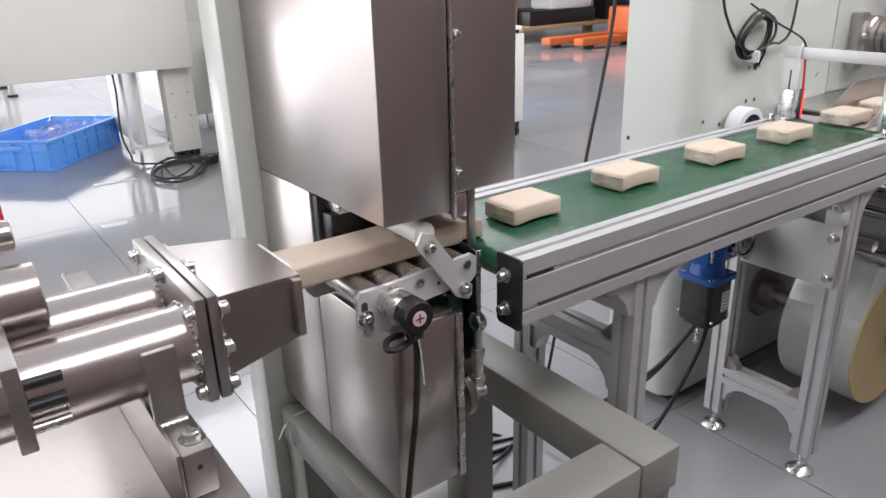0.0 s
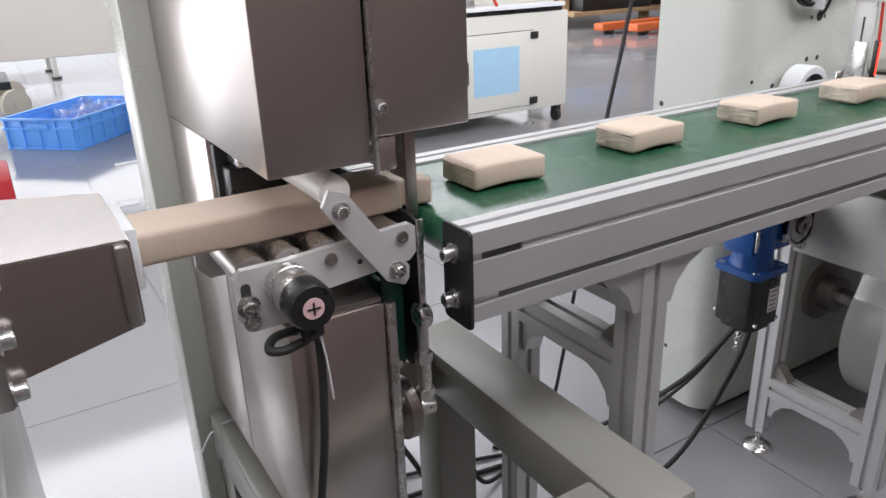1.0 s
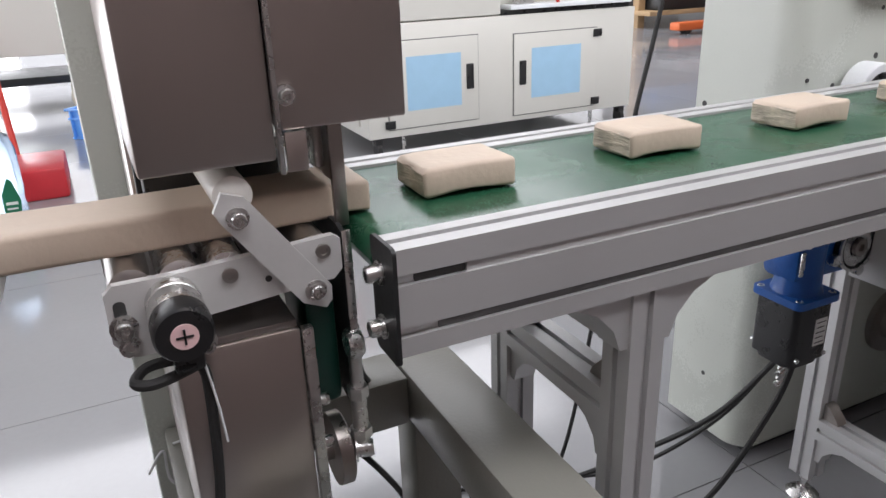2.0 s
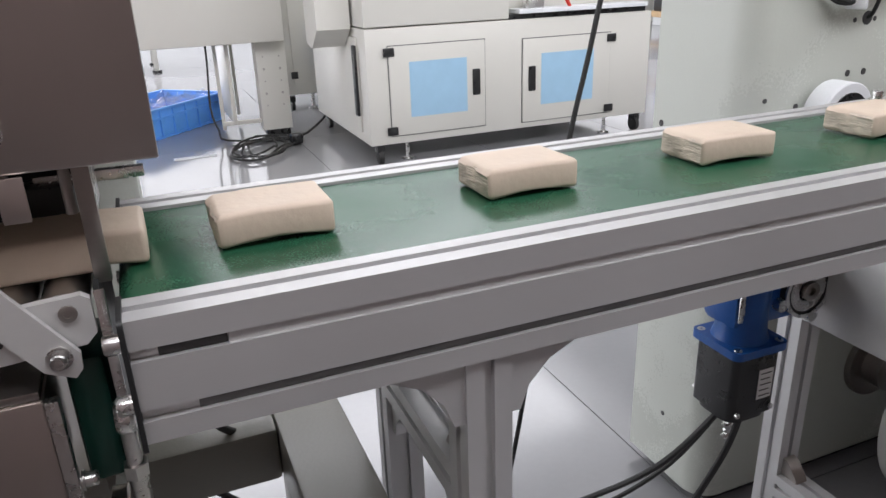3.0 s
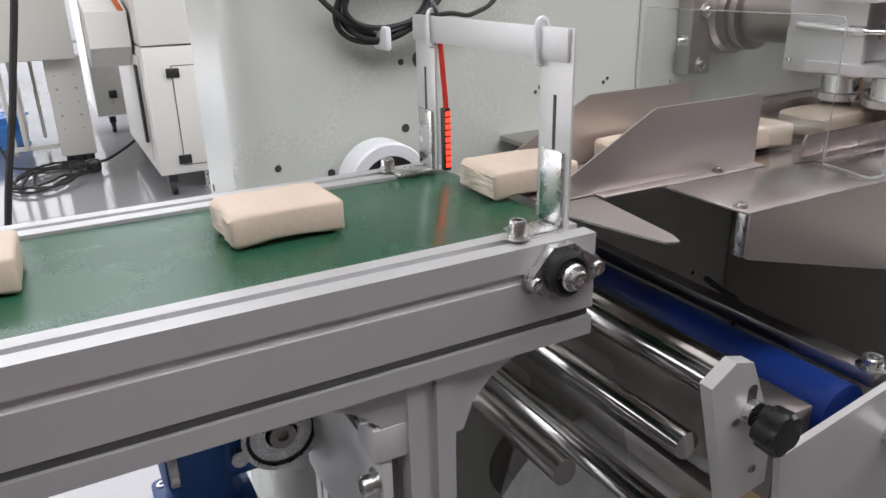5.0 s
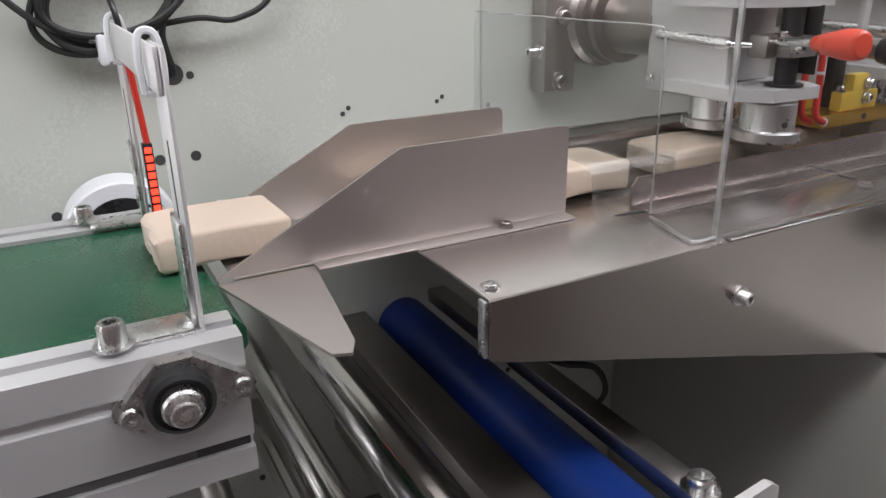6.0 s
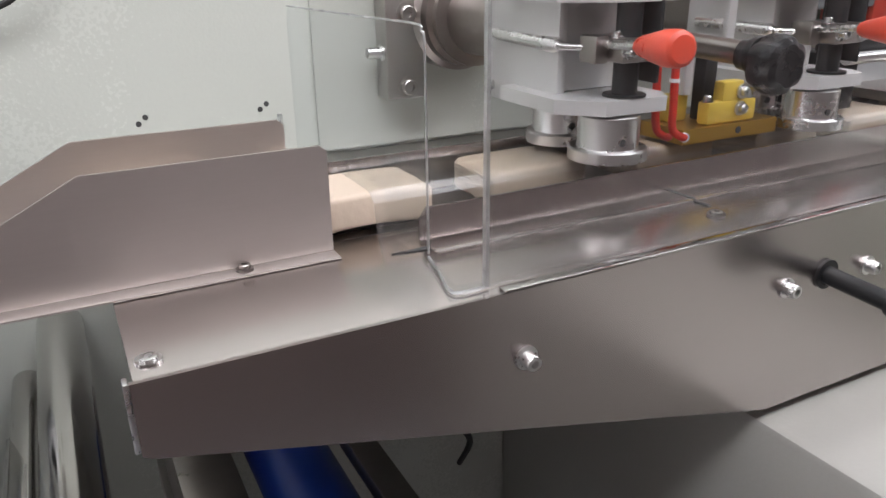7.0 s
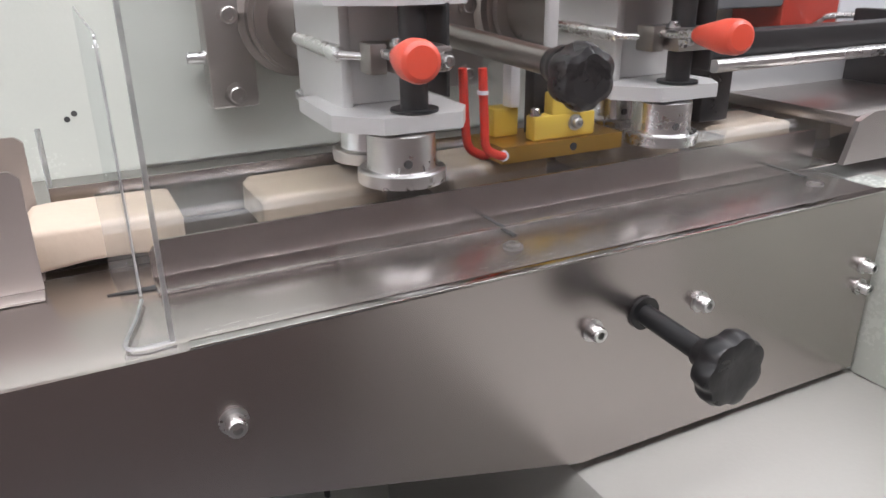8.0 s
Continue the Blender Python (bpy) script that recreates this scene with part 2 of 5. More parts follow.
def part(name, bm, mat, parent, label=""):
    """One mesh under a thing, or under a part of it; its vertices are in the world's space."""
    ob = new(name, finish(bm, name, mat))
    ob.parent = parent
    if parent.parent is None:
        ob.matrix_parent_inverse = Matrix.Translation(-Vector(parent.location))
    if label:
        ob["label"] = label
    return ob


def solid(name, bm, mat, label, category="", group="", kind=""):
    return tagged(new(name, finish(bm, name, mat)), label, category, group, kind)


def B():
    return bmesh.new()


def bolt(parent, at, way, r=0.0075, length=0.010, mat=None, washer=True):
    """A socket-head screw with its washer."""
    way = Vector(way).normalized()
    at = Vector(at)
    bm = B()
    if washer:
        lathe(bm, at, way, [(0, r * 1.45), (0.0018, r * 1.45), (0.0018, r * 0.9)], 16)
    lathe(bm, at + way * 0.001, way, [(0, r), (length * 0.85, r), (length, r * 0.86), (length, r * 0.5), (length * 0.5, r * 0.48)], 12)
    return part("bolt", bm, mat or ZINC, parent)


# ---- the hall ----
FLOOR_X, FLOOR_Y, TILE = 0.87, 0.335, 0.93
floor = solid("floor", box(B(), -7, 16, -6, 14, -0.2, -0.004), JOINT, "pale grey polished tile floor with thin dark joints", "floor", kind="structure")
# the south wall is unseen, added close by to darken metal reflections
for wname, q in (("wall_west", (-7.2, -7, -6, 14)), ("wall_east", (16, 16.2, -6, 14)), ("added_wall_south", (-7.2, 16.2, -1.2, -1.0)), ("wall_north", (-7.2, 16.2, 14, 14.2))):
    solid(wname, box(B(), *q, -0.2, 6.0), ADDED_BROWN_WALL if wname == "added_wall_south" else WALL, "unseen brown wall added to darken reflections" if wname == "added_wall_south" else "plain pale grey workshop wall", "wall", kind="structure")
solid("ceiling", box(B(), -7.2, 16.2, -6.2, 14.2, 6.0, 6.2), CEILING, "plain pale workshop ceiling with skylights", "ceiling", kind="structure")

# the wrapping machine's body: an upright cabinet with a rounded corner
def wrapper_cabinet():
    t = thing("wrapping_machine", (1.9, 0.46, 0), "pale green enamelled flow wrapping machine cabinet with drilled holes", "machine")
    r, pts = 0.05, []
    for i in range(9):
        a = radians(180 + 90 * i / 8)
        pts.append((0.855 + r + r * math.cos(a), 0.353 + r + r * math.sin(a)))
    pts += [(3.3, 0.353), (3.3, 0.565), (0.855, 0.565)]
    part("body", prism(B(), pts, "z", 0.03, 1.75), PAINT_GREEN, t)
    part("foot_plinth", box(B(), 0.9, 3.28, 0.375, 0.55, 0.0, 0.03), BLACK, t)
    part("seam_plate", box(B(), 1.452, 2.02, 0.3495, 0.3535, 0.80, 1.7, 0.001), PAINT_GREEN, t, "raised pale green cover plate")
    holes = [(1.092, 0.908, 0.011), (1.065, 0.906, 0.004), (1.109, 0.906, 0.004), (1.104, 0.823, 0.0055), (1.068, 0.823, 0.0055), (0.898, 0.794, 0.004), (0.964, 0.779, 0.005),
             (0.992, 0.784, 0.005), (1.391, 0.853, 0.0028), (1.398, 0.858, 0.0028), (1.27, 0.850, 0.0028), (1.277, 0.856, 0.0028), (2.155, 0.314, 0.004), (2.243, 0.266, 0.004),
             (1.10, 0.54, 0.004), (1.16, 0.50, 0.007), (1.06, 0.60, 0.004), (1.13, 0.40, 0.004), (1.42, 0.42, 0.004), (1.50, 0.45, 0.004), (1.62, 0.50, 0.004), (1.9, 0.40, 0.004)]
    for x, z, r in holes:
        part("hole", rod(B(), (x, 0.3525, z), (x, 0.36, z), r, seg=14), SLOT, t)
    part("hole", rod(B(), (0.8545, 0.542, 0.731), (0.86, 0.542, 0.731), 0.006, seg=14), SLOT, t)
    part("hole", rod(B(), (0.8545, 0.47, 0.16), (0.86, 0.47, 0.16), 0.005, seg=14), SLOT, t)
    # lower cabinet that stands forward under the tray
    part("lower_cabinet", box(B(), 1.70, 3.3, -0.62, 0.352, 0.03, 0.615, 0.008), PAINT_BEIGE, t, "beige-grey enamelled lower cabinet")
    part("side_cheek", box(B(), 2.025, 2.06, -0.30, -0.02, 0.615, 0.80, 0.004), PAINT_GREEN, t)
    return t


wrapper_cabinet()


# ---- the belt conveyor ----
def t_slot_bar(parent, x0, x1, y0, y1, z0, z1, axis, slots, name="beam", label=""):
    """A slotted aluminium section. slots: (side, place across the side) pairs; each groove is cut as a dark recess between raised lands."""
    bm = B()
    d, w = 0.0065, 0.0045
    if axis == "x":
        cut = {"f": [], "b": [], "t": [], "u": []}
        for s, p in slots:
            cut[s].append(p)
        pts = [(y0, z0)]
        for p in sorted(cut["u"]):
            pts += [(p - w, z0), (p - w, z0 + d), (p + w, z0 + d), (p + w, z0)]
        pts.append((y1, z0))
        for p in sorted(cut["b"]):
            pts += [(y1, p - w), (y1 - d, p - w), (y1 - d, p + w), (y1, p + w)]
        pts.append((y1, z1))
        for p in sorted(cut["t"], reverse=True):
            pts += [(p + w, z1), (p + w, z1 - d), (p - w, z1 - d), (p - w, z1)]
        pts.append((y0, z1))
        for p in sorted(cut["f"], reverse=True):
            pts += [(y0, p + w), (y0 + d, p + w), (y0 + d, p - w), (y0, p - w)]
        prism(bm, pts, "x", x0, x1)
    else:
        a0, a1, b0, b1 = (x0, x1, y0, y1) if axis == "z" else (x0, x1, z0, z1)
        am, bq = (a0 + a1) / 2, (b0 + b1) / 2
        pts = [(a0, b0), (am - w, b0), (am - w, b0 + d), (am + w, b0 + d), (am + w, b0), (a1, b0), (a1, bq - w), (a1 - d, bq - w), (a1 - d, bq + w), (a1, bq + w),
               (a1, b1), (am + w, b1), (am + w, b1 - d), (am - w, b1 - d), (am - w, b1), (a0, b1), (a0, bq + w), (a0 + d, bq + w), (a0 + d, bq - w), (a0, bq - w)]
        prism(bm, pts, "z" if axis == "z" else "y", *((z0, z1) if axis == "z" else (y0, y1)))
    ob = part(name, bm, ALU, parent, label)
    return ob


def gusset(parent, x, y0, y1, z, side, size=0.05, thick_axis="y"):
    """A cast corner web with a curved free edge."""
    pts = [(0, 0)]
    for i in range(7):
        a = radians(90 * i / 6)
        pts.append((size * (1 - math.sin(a) * 0.62) * 1.0 if i else size, -size * (1 - math.cos(a)) * 0.55 - size * 0.12 * (i / 6)))
    pts = [(0, 0), (size, 0), (size, -0.006), (size * 0.62, -size * 0.28), (size * 0.30, -size * 0.62), (0.010, -size), (0, -size)]
    bm = B()
    if thick_axis == "y":
        prism(bm, [(x + side * u, z + v) for u, v in pts], "y", y0, y1)
    else:
        prism(bm, [(x + side * u, z + v) for u, v in pts], "x", y0, y1)
    return part("gusset", bm, ALU, parent)


def conveyor():
    t = thing("belt_conveyor", (0.53, 0.107, 0), "aluminium profile belt conveyor with a dark green belt", "conveyor")
    part("bed", box(B(), 0.012, 1.045, 0.004, 0.211, 0.770, 0.796), ALU_PLATE, t)
    bm = B()
    prism(bm, [(-0.028, 0.8), (1.048, 0.8), (1.058, 0.797), (1.066, 0.787), (1.066, 0.775), (1.058, 0.765), (1.044, 0.762), (-0.022, 0.762), (-0.034, 0.765), (-0.040, 0.773), (-0.043, 0.782), (-0.040, 0.792), (-0.034, 0.798)], "y", 0.002, 0.213)
    part("belt", bm, BELT, t, "glossy dark green belt with faint scuffs")
    t_slot_bar(t, -0.038, 1.055, -0.040, 0.0, 0.708, 0.803, "x", [("f", 0.730), ("f", 0.7765), ("t", -0.019), ("u", -0.020)], "front_beam")
    t_slot_bar(t, -0.038, 1.055, 0.215, 0.255, 0.708, 0.803, "x", [("b", 0.730), ("b", 0.7765), ("t", 0.236), ("u", 0.235)], "rear_beam")
    # dark strips stand for the groove's shade; the ALU one is a cover
    part("slot_shade_and_cover", box(B(), 0.0, 1.02, -0.0352, -0.0335, 0.7255, 0.7345), GROOVE_SHADE, t)
    part("slot_shade_and_cover", box(B(), 1.02, 1.053, -0.0352, -0.0335, 0.7255, 0.7345), SLOT, t)
    part("slot_shade_and_cover", box(B(), -0.02, 0.026, -0.0352, -0.0335, 0.772, 0.781), SLOT, t)
    part("slot_shade_and_cover", box(B(), 0.0265, 0.985, -0.0370, -0.0335, 0.772, 0.781), ALU, t, "grey cover strip in the groove")
    part("slot_shade_and_cover", box(B(), 0.985, 1.0, -0.0352, -0.0335, 0.772, 0.781), SLOT, t)
    for x0, x1, y0, y1 in ((-0.0415, -0.038, -0.045, 0.004), (-0.0415, -0.038, 0.211, 0.260)):
        part("end_plate", prism(B(), rounded(y0, y1, 0.702, 0.806, 0.006), "x", x0, x1), BLACK_METAL, t, "black steel end plate")
        for z in (0.728, 0.777):
            bolt(t, (x0, (y0 + y1) / 2 + 0.005, z), (-1, 0, 0), 0.0075, 0.012)
    # legs, cross rails, gussets
    for x in (0.207, 0.876):
        for y in (-0.035, 0.205):
            t_slot_bar(t, x, x + 0.043, y, y + 0.043, 0.055, 0.708, "z", [], "leg")
            bm = B()
            rod(bm, (x + 0.0215, y + 0.0215, 0.012), (x + 0.0215, y + 0.0215, 0.058), 0.006, seg=12)
            lathe(bm, (x + 0.0215, y + 0.0215, 0.0), (0, 0, 1), [(0, 0.030), (0.004, 0.031), (0.009, 0.026), (0.016, 0.012), (0.022, 0.011), (0.022, 0.006)], 28)
            lathe(bm, (x + 0.0215, y + 0.0215, 0.034), (0, 0, 1), [(0, 0.0105), (0.007, 0.0105)], 6)
            part("levelling_foot", bm, CHROME, t, "bright steel levelling foot")
            for s in (-1, 1):
                gusset(t, x + (0.043 if s > 0 else 0), y + 0.004, y + 0.039, 0.7075, s, 0.062)
        z0 = 0.150 if x > 0.5 else 0.535
        t_slot_bar(t, x, x + 0.043, 0.008, 0.205, z0, z0 + 0.043, "y", [], "cross_rail")
        for y, s in ((0.0085, 1), (0.2045, -1)):
            gusset(t, y, x + 0.006, x + 0.037, z0, s, 0.05, "x")
            bm = B()
            prism(bm, [(y, z0 + 0.0435), (y + s * 0.032, z0 + 0.0435), (y + s * 0.028, z0 + 0.052), (y + s * 0.010, z0 + 0.072), (y, z0 + 0.0755)], "x", x + 0.010, x + 0.033)
            part("corner_bracket", bm, DARK_STEEL, t, "die-cast corner bracket")
    t_slot_bar(t, 0.205, 0.248, 0.008, 0.205, 0.640, 0.683, "y", [], "cross_rail")
    for x, s in ((0.2, -1), (0.87, -1)):
        bm = B()
        prism(bm, [(x, 0.7075), (x, 0.668), (x - 0.006, 0.665), (x - 0.007, 0.699), (x - 0.034, 0.700), (x - 0.036, 0.7075)], "y", -0.028, 0.0)
        part("corner_bracket", bm, ALU_PLATE, t)
        bolt(t, (x - 0.007, -0.014, 0.690), (-1, 0, 0), 0.007, 0.008)
    # drive plate between the right legs
    part("drive_plate", box(B(), 0.852, 0.862, -0.030, 0.185, 0.500, 0.640, 0.001), ALU_PLATE, t, "milled aluminium drive plate")
    part("clamp_block", box(B(), 0.846, 0.876, -0.032, 0.004, 0.640, 0.672, 0.002), ALU_PLATE, t)
    for z in (0.682, 0.613, 0.523):
        bolt(t, (0.852, -0.018, z), (-1, 0, 0), 0.009, 0.013)
    # tail bearing and tensioner
    bm = B()
    prism(bm, [(0.984, 0.768), (0.994, 0.762), (1.005, 0.753), (1.024, 0.753), (1.035, 0.762), (1.0555, 0.770), (1.0555, 0.780), (1.037, 0.793), (1.025, 0.802), (1.004, 0.802), (0.993, 0.791), (0.984, 0.780)], "y", -0.050, -0.0405)
    part("bearing_flange", bm, ZINC, t)
    bm = B()
    lathe(bm, (1.0145, -0.050, 0.779), (0, -1, 0), [(0, 0.0195), (0.008, 0.019), (0.010, 0.016), (0.007, 0.015)], 32)
    part("bearing_cup", bm, BLACK_METAL, t)
    bm = B()
    lathe(bm, (1.0145, -0.056, 0.779), (0, -1, 0), [(0, 0.0118), (0.008, 0.0118), (0.010, 0.0105), (0.010, 0.0082), (0.015, 0.0082), (0.016, 0.007), (0.016, 0.0035), (0.011, 0.0035)], 28)
    part("shaft_end", bm, CHROME, t)
    for x, z in ((0.988, 0.773), (1.0505, 0.775)):
        bolt(t, (x, -0.0405, z), (0, -1, 0), 0.0066, 0.011)
    bolt(t, (0.987, -0.022, 0.8062), (0, 0, 1), 0.0078, 0.014)
    bolt(t, (0.987, 0.232, 0.8062), (0, 0, 1), 0.0075, 0.012)
    part("head_roller", rod(B(), (1.044, 0.0, 0.781), (1.044, 0.215, 0.781), 0.0165), CHROME, t)
    return t


def drive_motor():
    t = thing("gear_motor", (0.73, 0.2, 0.36), "black motor hanging from a blue worm gearbox", "motor")
    x0, x1, y0, y1 = 0.697, 0.779, 0.150, 0.232
    part("motor_body", prism(B(), rounded(x0, x1, y0, y1, 0.010), "z", 0.386, 0.488), BLACK, t, "black finned motor body")
    part("motor_foot", prism(B(), rounded(x0 + 0.004, x1 - 0.004, y0 + 0.004, y1 - 0.004, 0.02), "z", 0.377, 0.386), BLACK, t)
    part("label_plate", box(B(), 0.742, 0.768, y0 - 0.001, y0 + 0.002, 0.412, 0.460), WHITE, t, "white rating plate")
    for i in range(5):
        part("label_line", box(B(), 0.745, 0.765 - 0.003 * (i % 2), y0 - 0.0016, y0 - 0.0008, 0.453 - 0.009 * i, 0.4545 - 0.009 * i), BLACK, t)
    part("adapter_flange", prism(B(), rounded(x0 - 0.007, x1 + 0.007, y0 - 0.007, y1 + 0.007, 0.012), "z", 0.488, 0.500), PAINT_BLUE, t)
    for x, y in ((x0, y0), (x1, y0), (x0, y1)):
        bolt(t, (x + (0.004 if x == x0 else -0.004), y + (0.004 if y == y0 else -0.004), 0.494), (0, 0, 1), 0.006, 0.006)
        bolt(t, (x + (0.010 if x == x0 else -0.010), y - 0.0005 if y == y0 else y + 0.0005, 0.396), (0, -1 if y == y0 else 1, 0), 0.004, 0.004, None, False)
    bm = B()
    lathe(bm, (0.738, 0.191, 0.500), (0, 0, 1), [(0, 0.040), (0.012, 0.036), (0.05, 0.034), (0.085, 0.036)], 24)
    part("gear_neck", bm, PAINT_BLUE, t)
    part("gear_case", box(B(), 0.700, 0.870, 0.166, 0.235, 0.520, 0.620, 0.014), PAINT_BLUE, t, "chipped blue cast gear case")
    for x in (0.706, 0.748):
        part("paint_chip", box(B(), x, x + 0.010, 0.1646, 0.167, 0.535, 0.575, 0.002), ZINC, t, "bare metal foot edge")
    part("drain_plug", lathe(B(), (0.716, 0.1655, 0.59), (0, -1, 0), [(0, 0.009), (0.005, 0.009), (0.005, 0.005)], 6), ZINC, t)
    bm = B()
    lathe(bm, (0.818, 0.167, 0.568), (0, -1, 0), [(0, 0.041), (0.010, 0.041), (0.013, 0.038), (0.013, 0.033), (0.006, 0.032), (0.006, 0.018), (0.012, 0.017), (0.012, 0.009), (0.004, 0.009)], 36)
    part("output_flange", bm, BLACK_METAL, t)
    bm = B()
    lathe(bm, (0.818, 0.156, 0.568), (0, -1, 0), [(0, 0.042), (0.0035, 0.042), (0.0035, 0.037), (0.001, 0.037)], 36)
    part("flange_rim", bm, ZINC, t)
    for a in (20, 110, 200, 290):
        part("flange_lug", rod(B(), (0.818 + 0.047 * math.cos(radians(a)), 0.166, 0.568 + 0.047 * math.sin(radians(a))), (0.818 + 0.047 * math.cos(radians(a)), 0.154, 0.568 + 0.047 * math.sin(radians(a))), 0.009, seg=14), ZINC, t)
    part("output_shaft", lathe(B(), (0.818, 0.16, 0.568), (0, -1, 0), [(0, 0.014), (0.012, 0.014), (0.012, 0.006), (0.006, 0.006)], 20), DARK_STEEL, t)
    return t


conveyor()
drive_motor()


def cable(pts, r, label, mat=None):
    return solid("cable", hose(B(), pts, r), mat or RUBBER, label, "cable")


cable([(0.72, 0.19, 0.378), (0.66, 0.25, 0.25), (0.58, 0.36, 0.12), (0.47, 0.46, 0.02), (0.30, 0.50, 0.005), (0.12, 0.52, 0.005)], 0.005, "black motor cable that sags to the floor")
cable([(0.74, 0.2, 0.378), (0.69, 0.27, 0.22), (0.60, 0.38, 0.07), (0.50, 0.48, 0.008), (0.33, 0.54, 0.006), (0.1, 0.60, 0.006)], 0.004, "black sensor cable that sags to the floor")
cable([(0.765, 0.19, 0.378), (0.74, 0.20, 0.27), (0.66, 0.24, 0.08), (0.58, 0.28, 0.01), (0.40, 0.34, 0.006), (0.2, 0.42, 0.006)], 0.0055, "black power cable that sags to the floor")
cable([(0.675, 0.45, 1.35), (0.672, 0.45, 1.08), (0.64, 0.45, 0.90), (0.602, 0.45, 0.735), (0.56, 0.46, 0.45), (0.50, 0.50, 0.02), (0.40, 0.55, 0.006)], 0.0042, "black cable that hangs down behind the conveyor")
bmc = B()
for i in range(8):
    rod(bmc, (0.768 + 0.004 * (i % 2), 0.215, 0.376 - 0.010 * i), (0.762 - 0.004 * (i % 2), 0.218, 0.368 - 0.010 * i), 0.005, seg=8)
solid("cable_connector", bmc, ZINC, "bright metal cable glands under the motor", "connector")


# ---- clay blocks and their journey ----
KNIFE, BLOCK, BELT_SPEED, TRAY_SPEED, BEAT = -0.050, 0.098, 0.247, 0.153, 1.012
HAND_OVER = 1.085


def clay_block_mesh(seed):
    rnd = random.Random(seed)
    bm = B()
    box(bm, 0.0, BLOCK, 0.0005, 0.0715, 0.0008, 0.0302, 0.0045, None, 3)
    bmesh.ops.subdivide_edges(bm, edges=[e for e in bm.edges if e.calc_length() > 0.03], cuts=5, use_grid_fill=True)
    ph = rnd.random() * 6
    for v in bm.verts:
        u = v.co.x / BLOCK
        v.co.z += 0.0040 * math.sin(math.pi * u) * (1 - 0.75 * v.co.z / 0.03) - 0.0004
        v.co.y += 0.0012 * math.sin(2.6 * u + ph)
        v.co += Vector((0, 0, 0.0006 * noise.noise(v.co * 60 + Vector((seed, 0, 0)))))
        if v.co.x < 0.006:
            v.co.x += 0.0025 * noise.noise(v.co * 150 + Vector((seed * 3, 1, 0))) + 0.001 * math.sin(v.co.z * 700)
        v.co.z = max(v.co.z, 0.0004)
    me = finish(bm, "clay_block", [CLAY, CLAY_CUT])
    for p in me.polygons:
        if p.normal.x < -0.8:
            p.material_index = 1
    return me


BLOCK_MESHES = [clay_block_mesh(i) for i in range(5)]


def block_place(k, t):
    """How far along the line the rear edge of block k lies at t seconds."""
    cut_time = -0.385 - k * BEAT
    s = t - cut_time
    if s < 0:
        return max(KNIFE + s * BLOCK / BEAT, KNIFE - 1.18 * BLOCK)
    x = KNIFE + BELT_SPEED * s
    if x > HAND_OVER:
        x = HAND_OVER + (x - HAND_OVER) / BELT_SPEED * TRAY_SPEED
    return min(x, 2.20)


BLOCKS = []
for k in range(-8, 8):
    ob = new("clay_block", BLOCK_MESHES[k % 5])
    tagged(ob, "soft tan clay block with a ragged cut end", "clay block", "clay blocks on the line")
    BLOCKS.append((k, ob))

bm = B()
box(bm, -0.335, KNIFE, 0.066, 0.138, 0.8003, 0.8315, 0.005, None, 3)
bmesh.ops.subdivide_edges(bm, edges=[e for e in bm.edges if e.calc_length() > 0.05], cuts=9, use_grid_fill=True)
for v in bm.verts:
    v.co.z += 0.0010 * noise.noise(v.co * 14) - 0.0004 * (v.co.z > 0.82)
solid("clay_strip", bm, CLAY, "smooth tan clay strip that leaves the extruder", "clay")


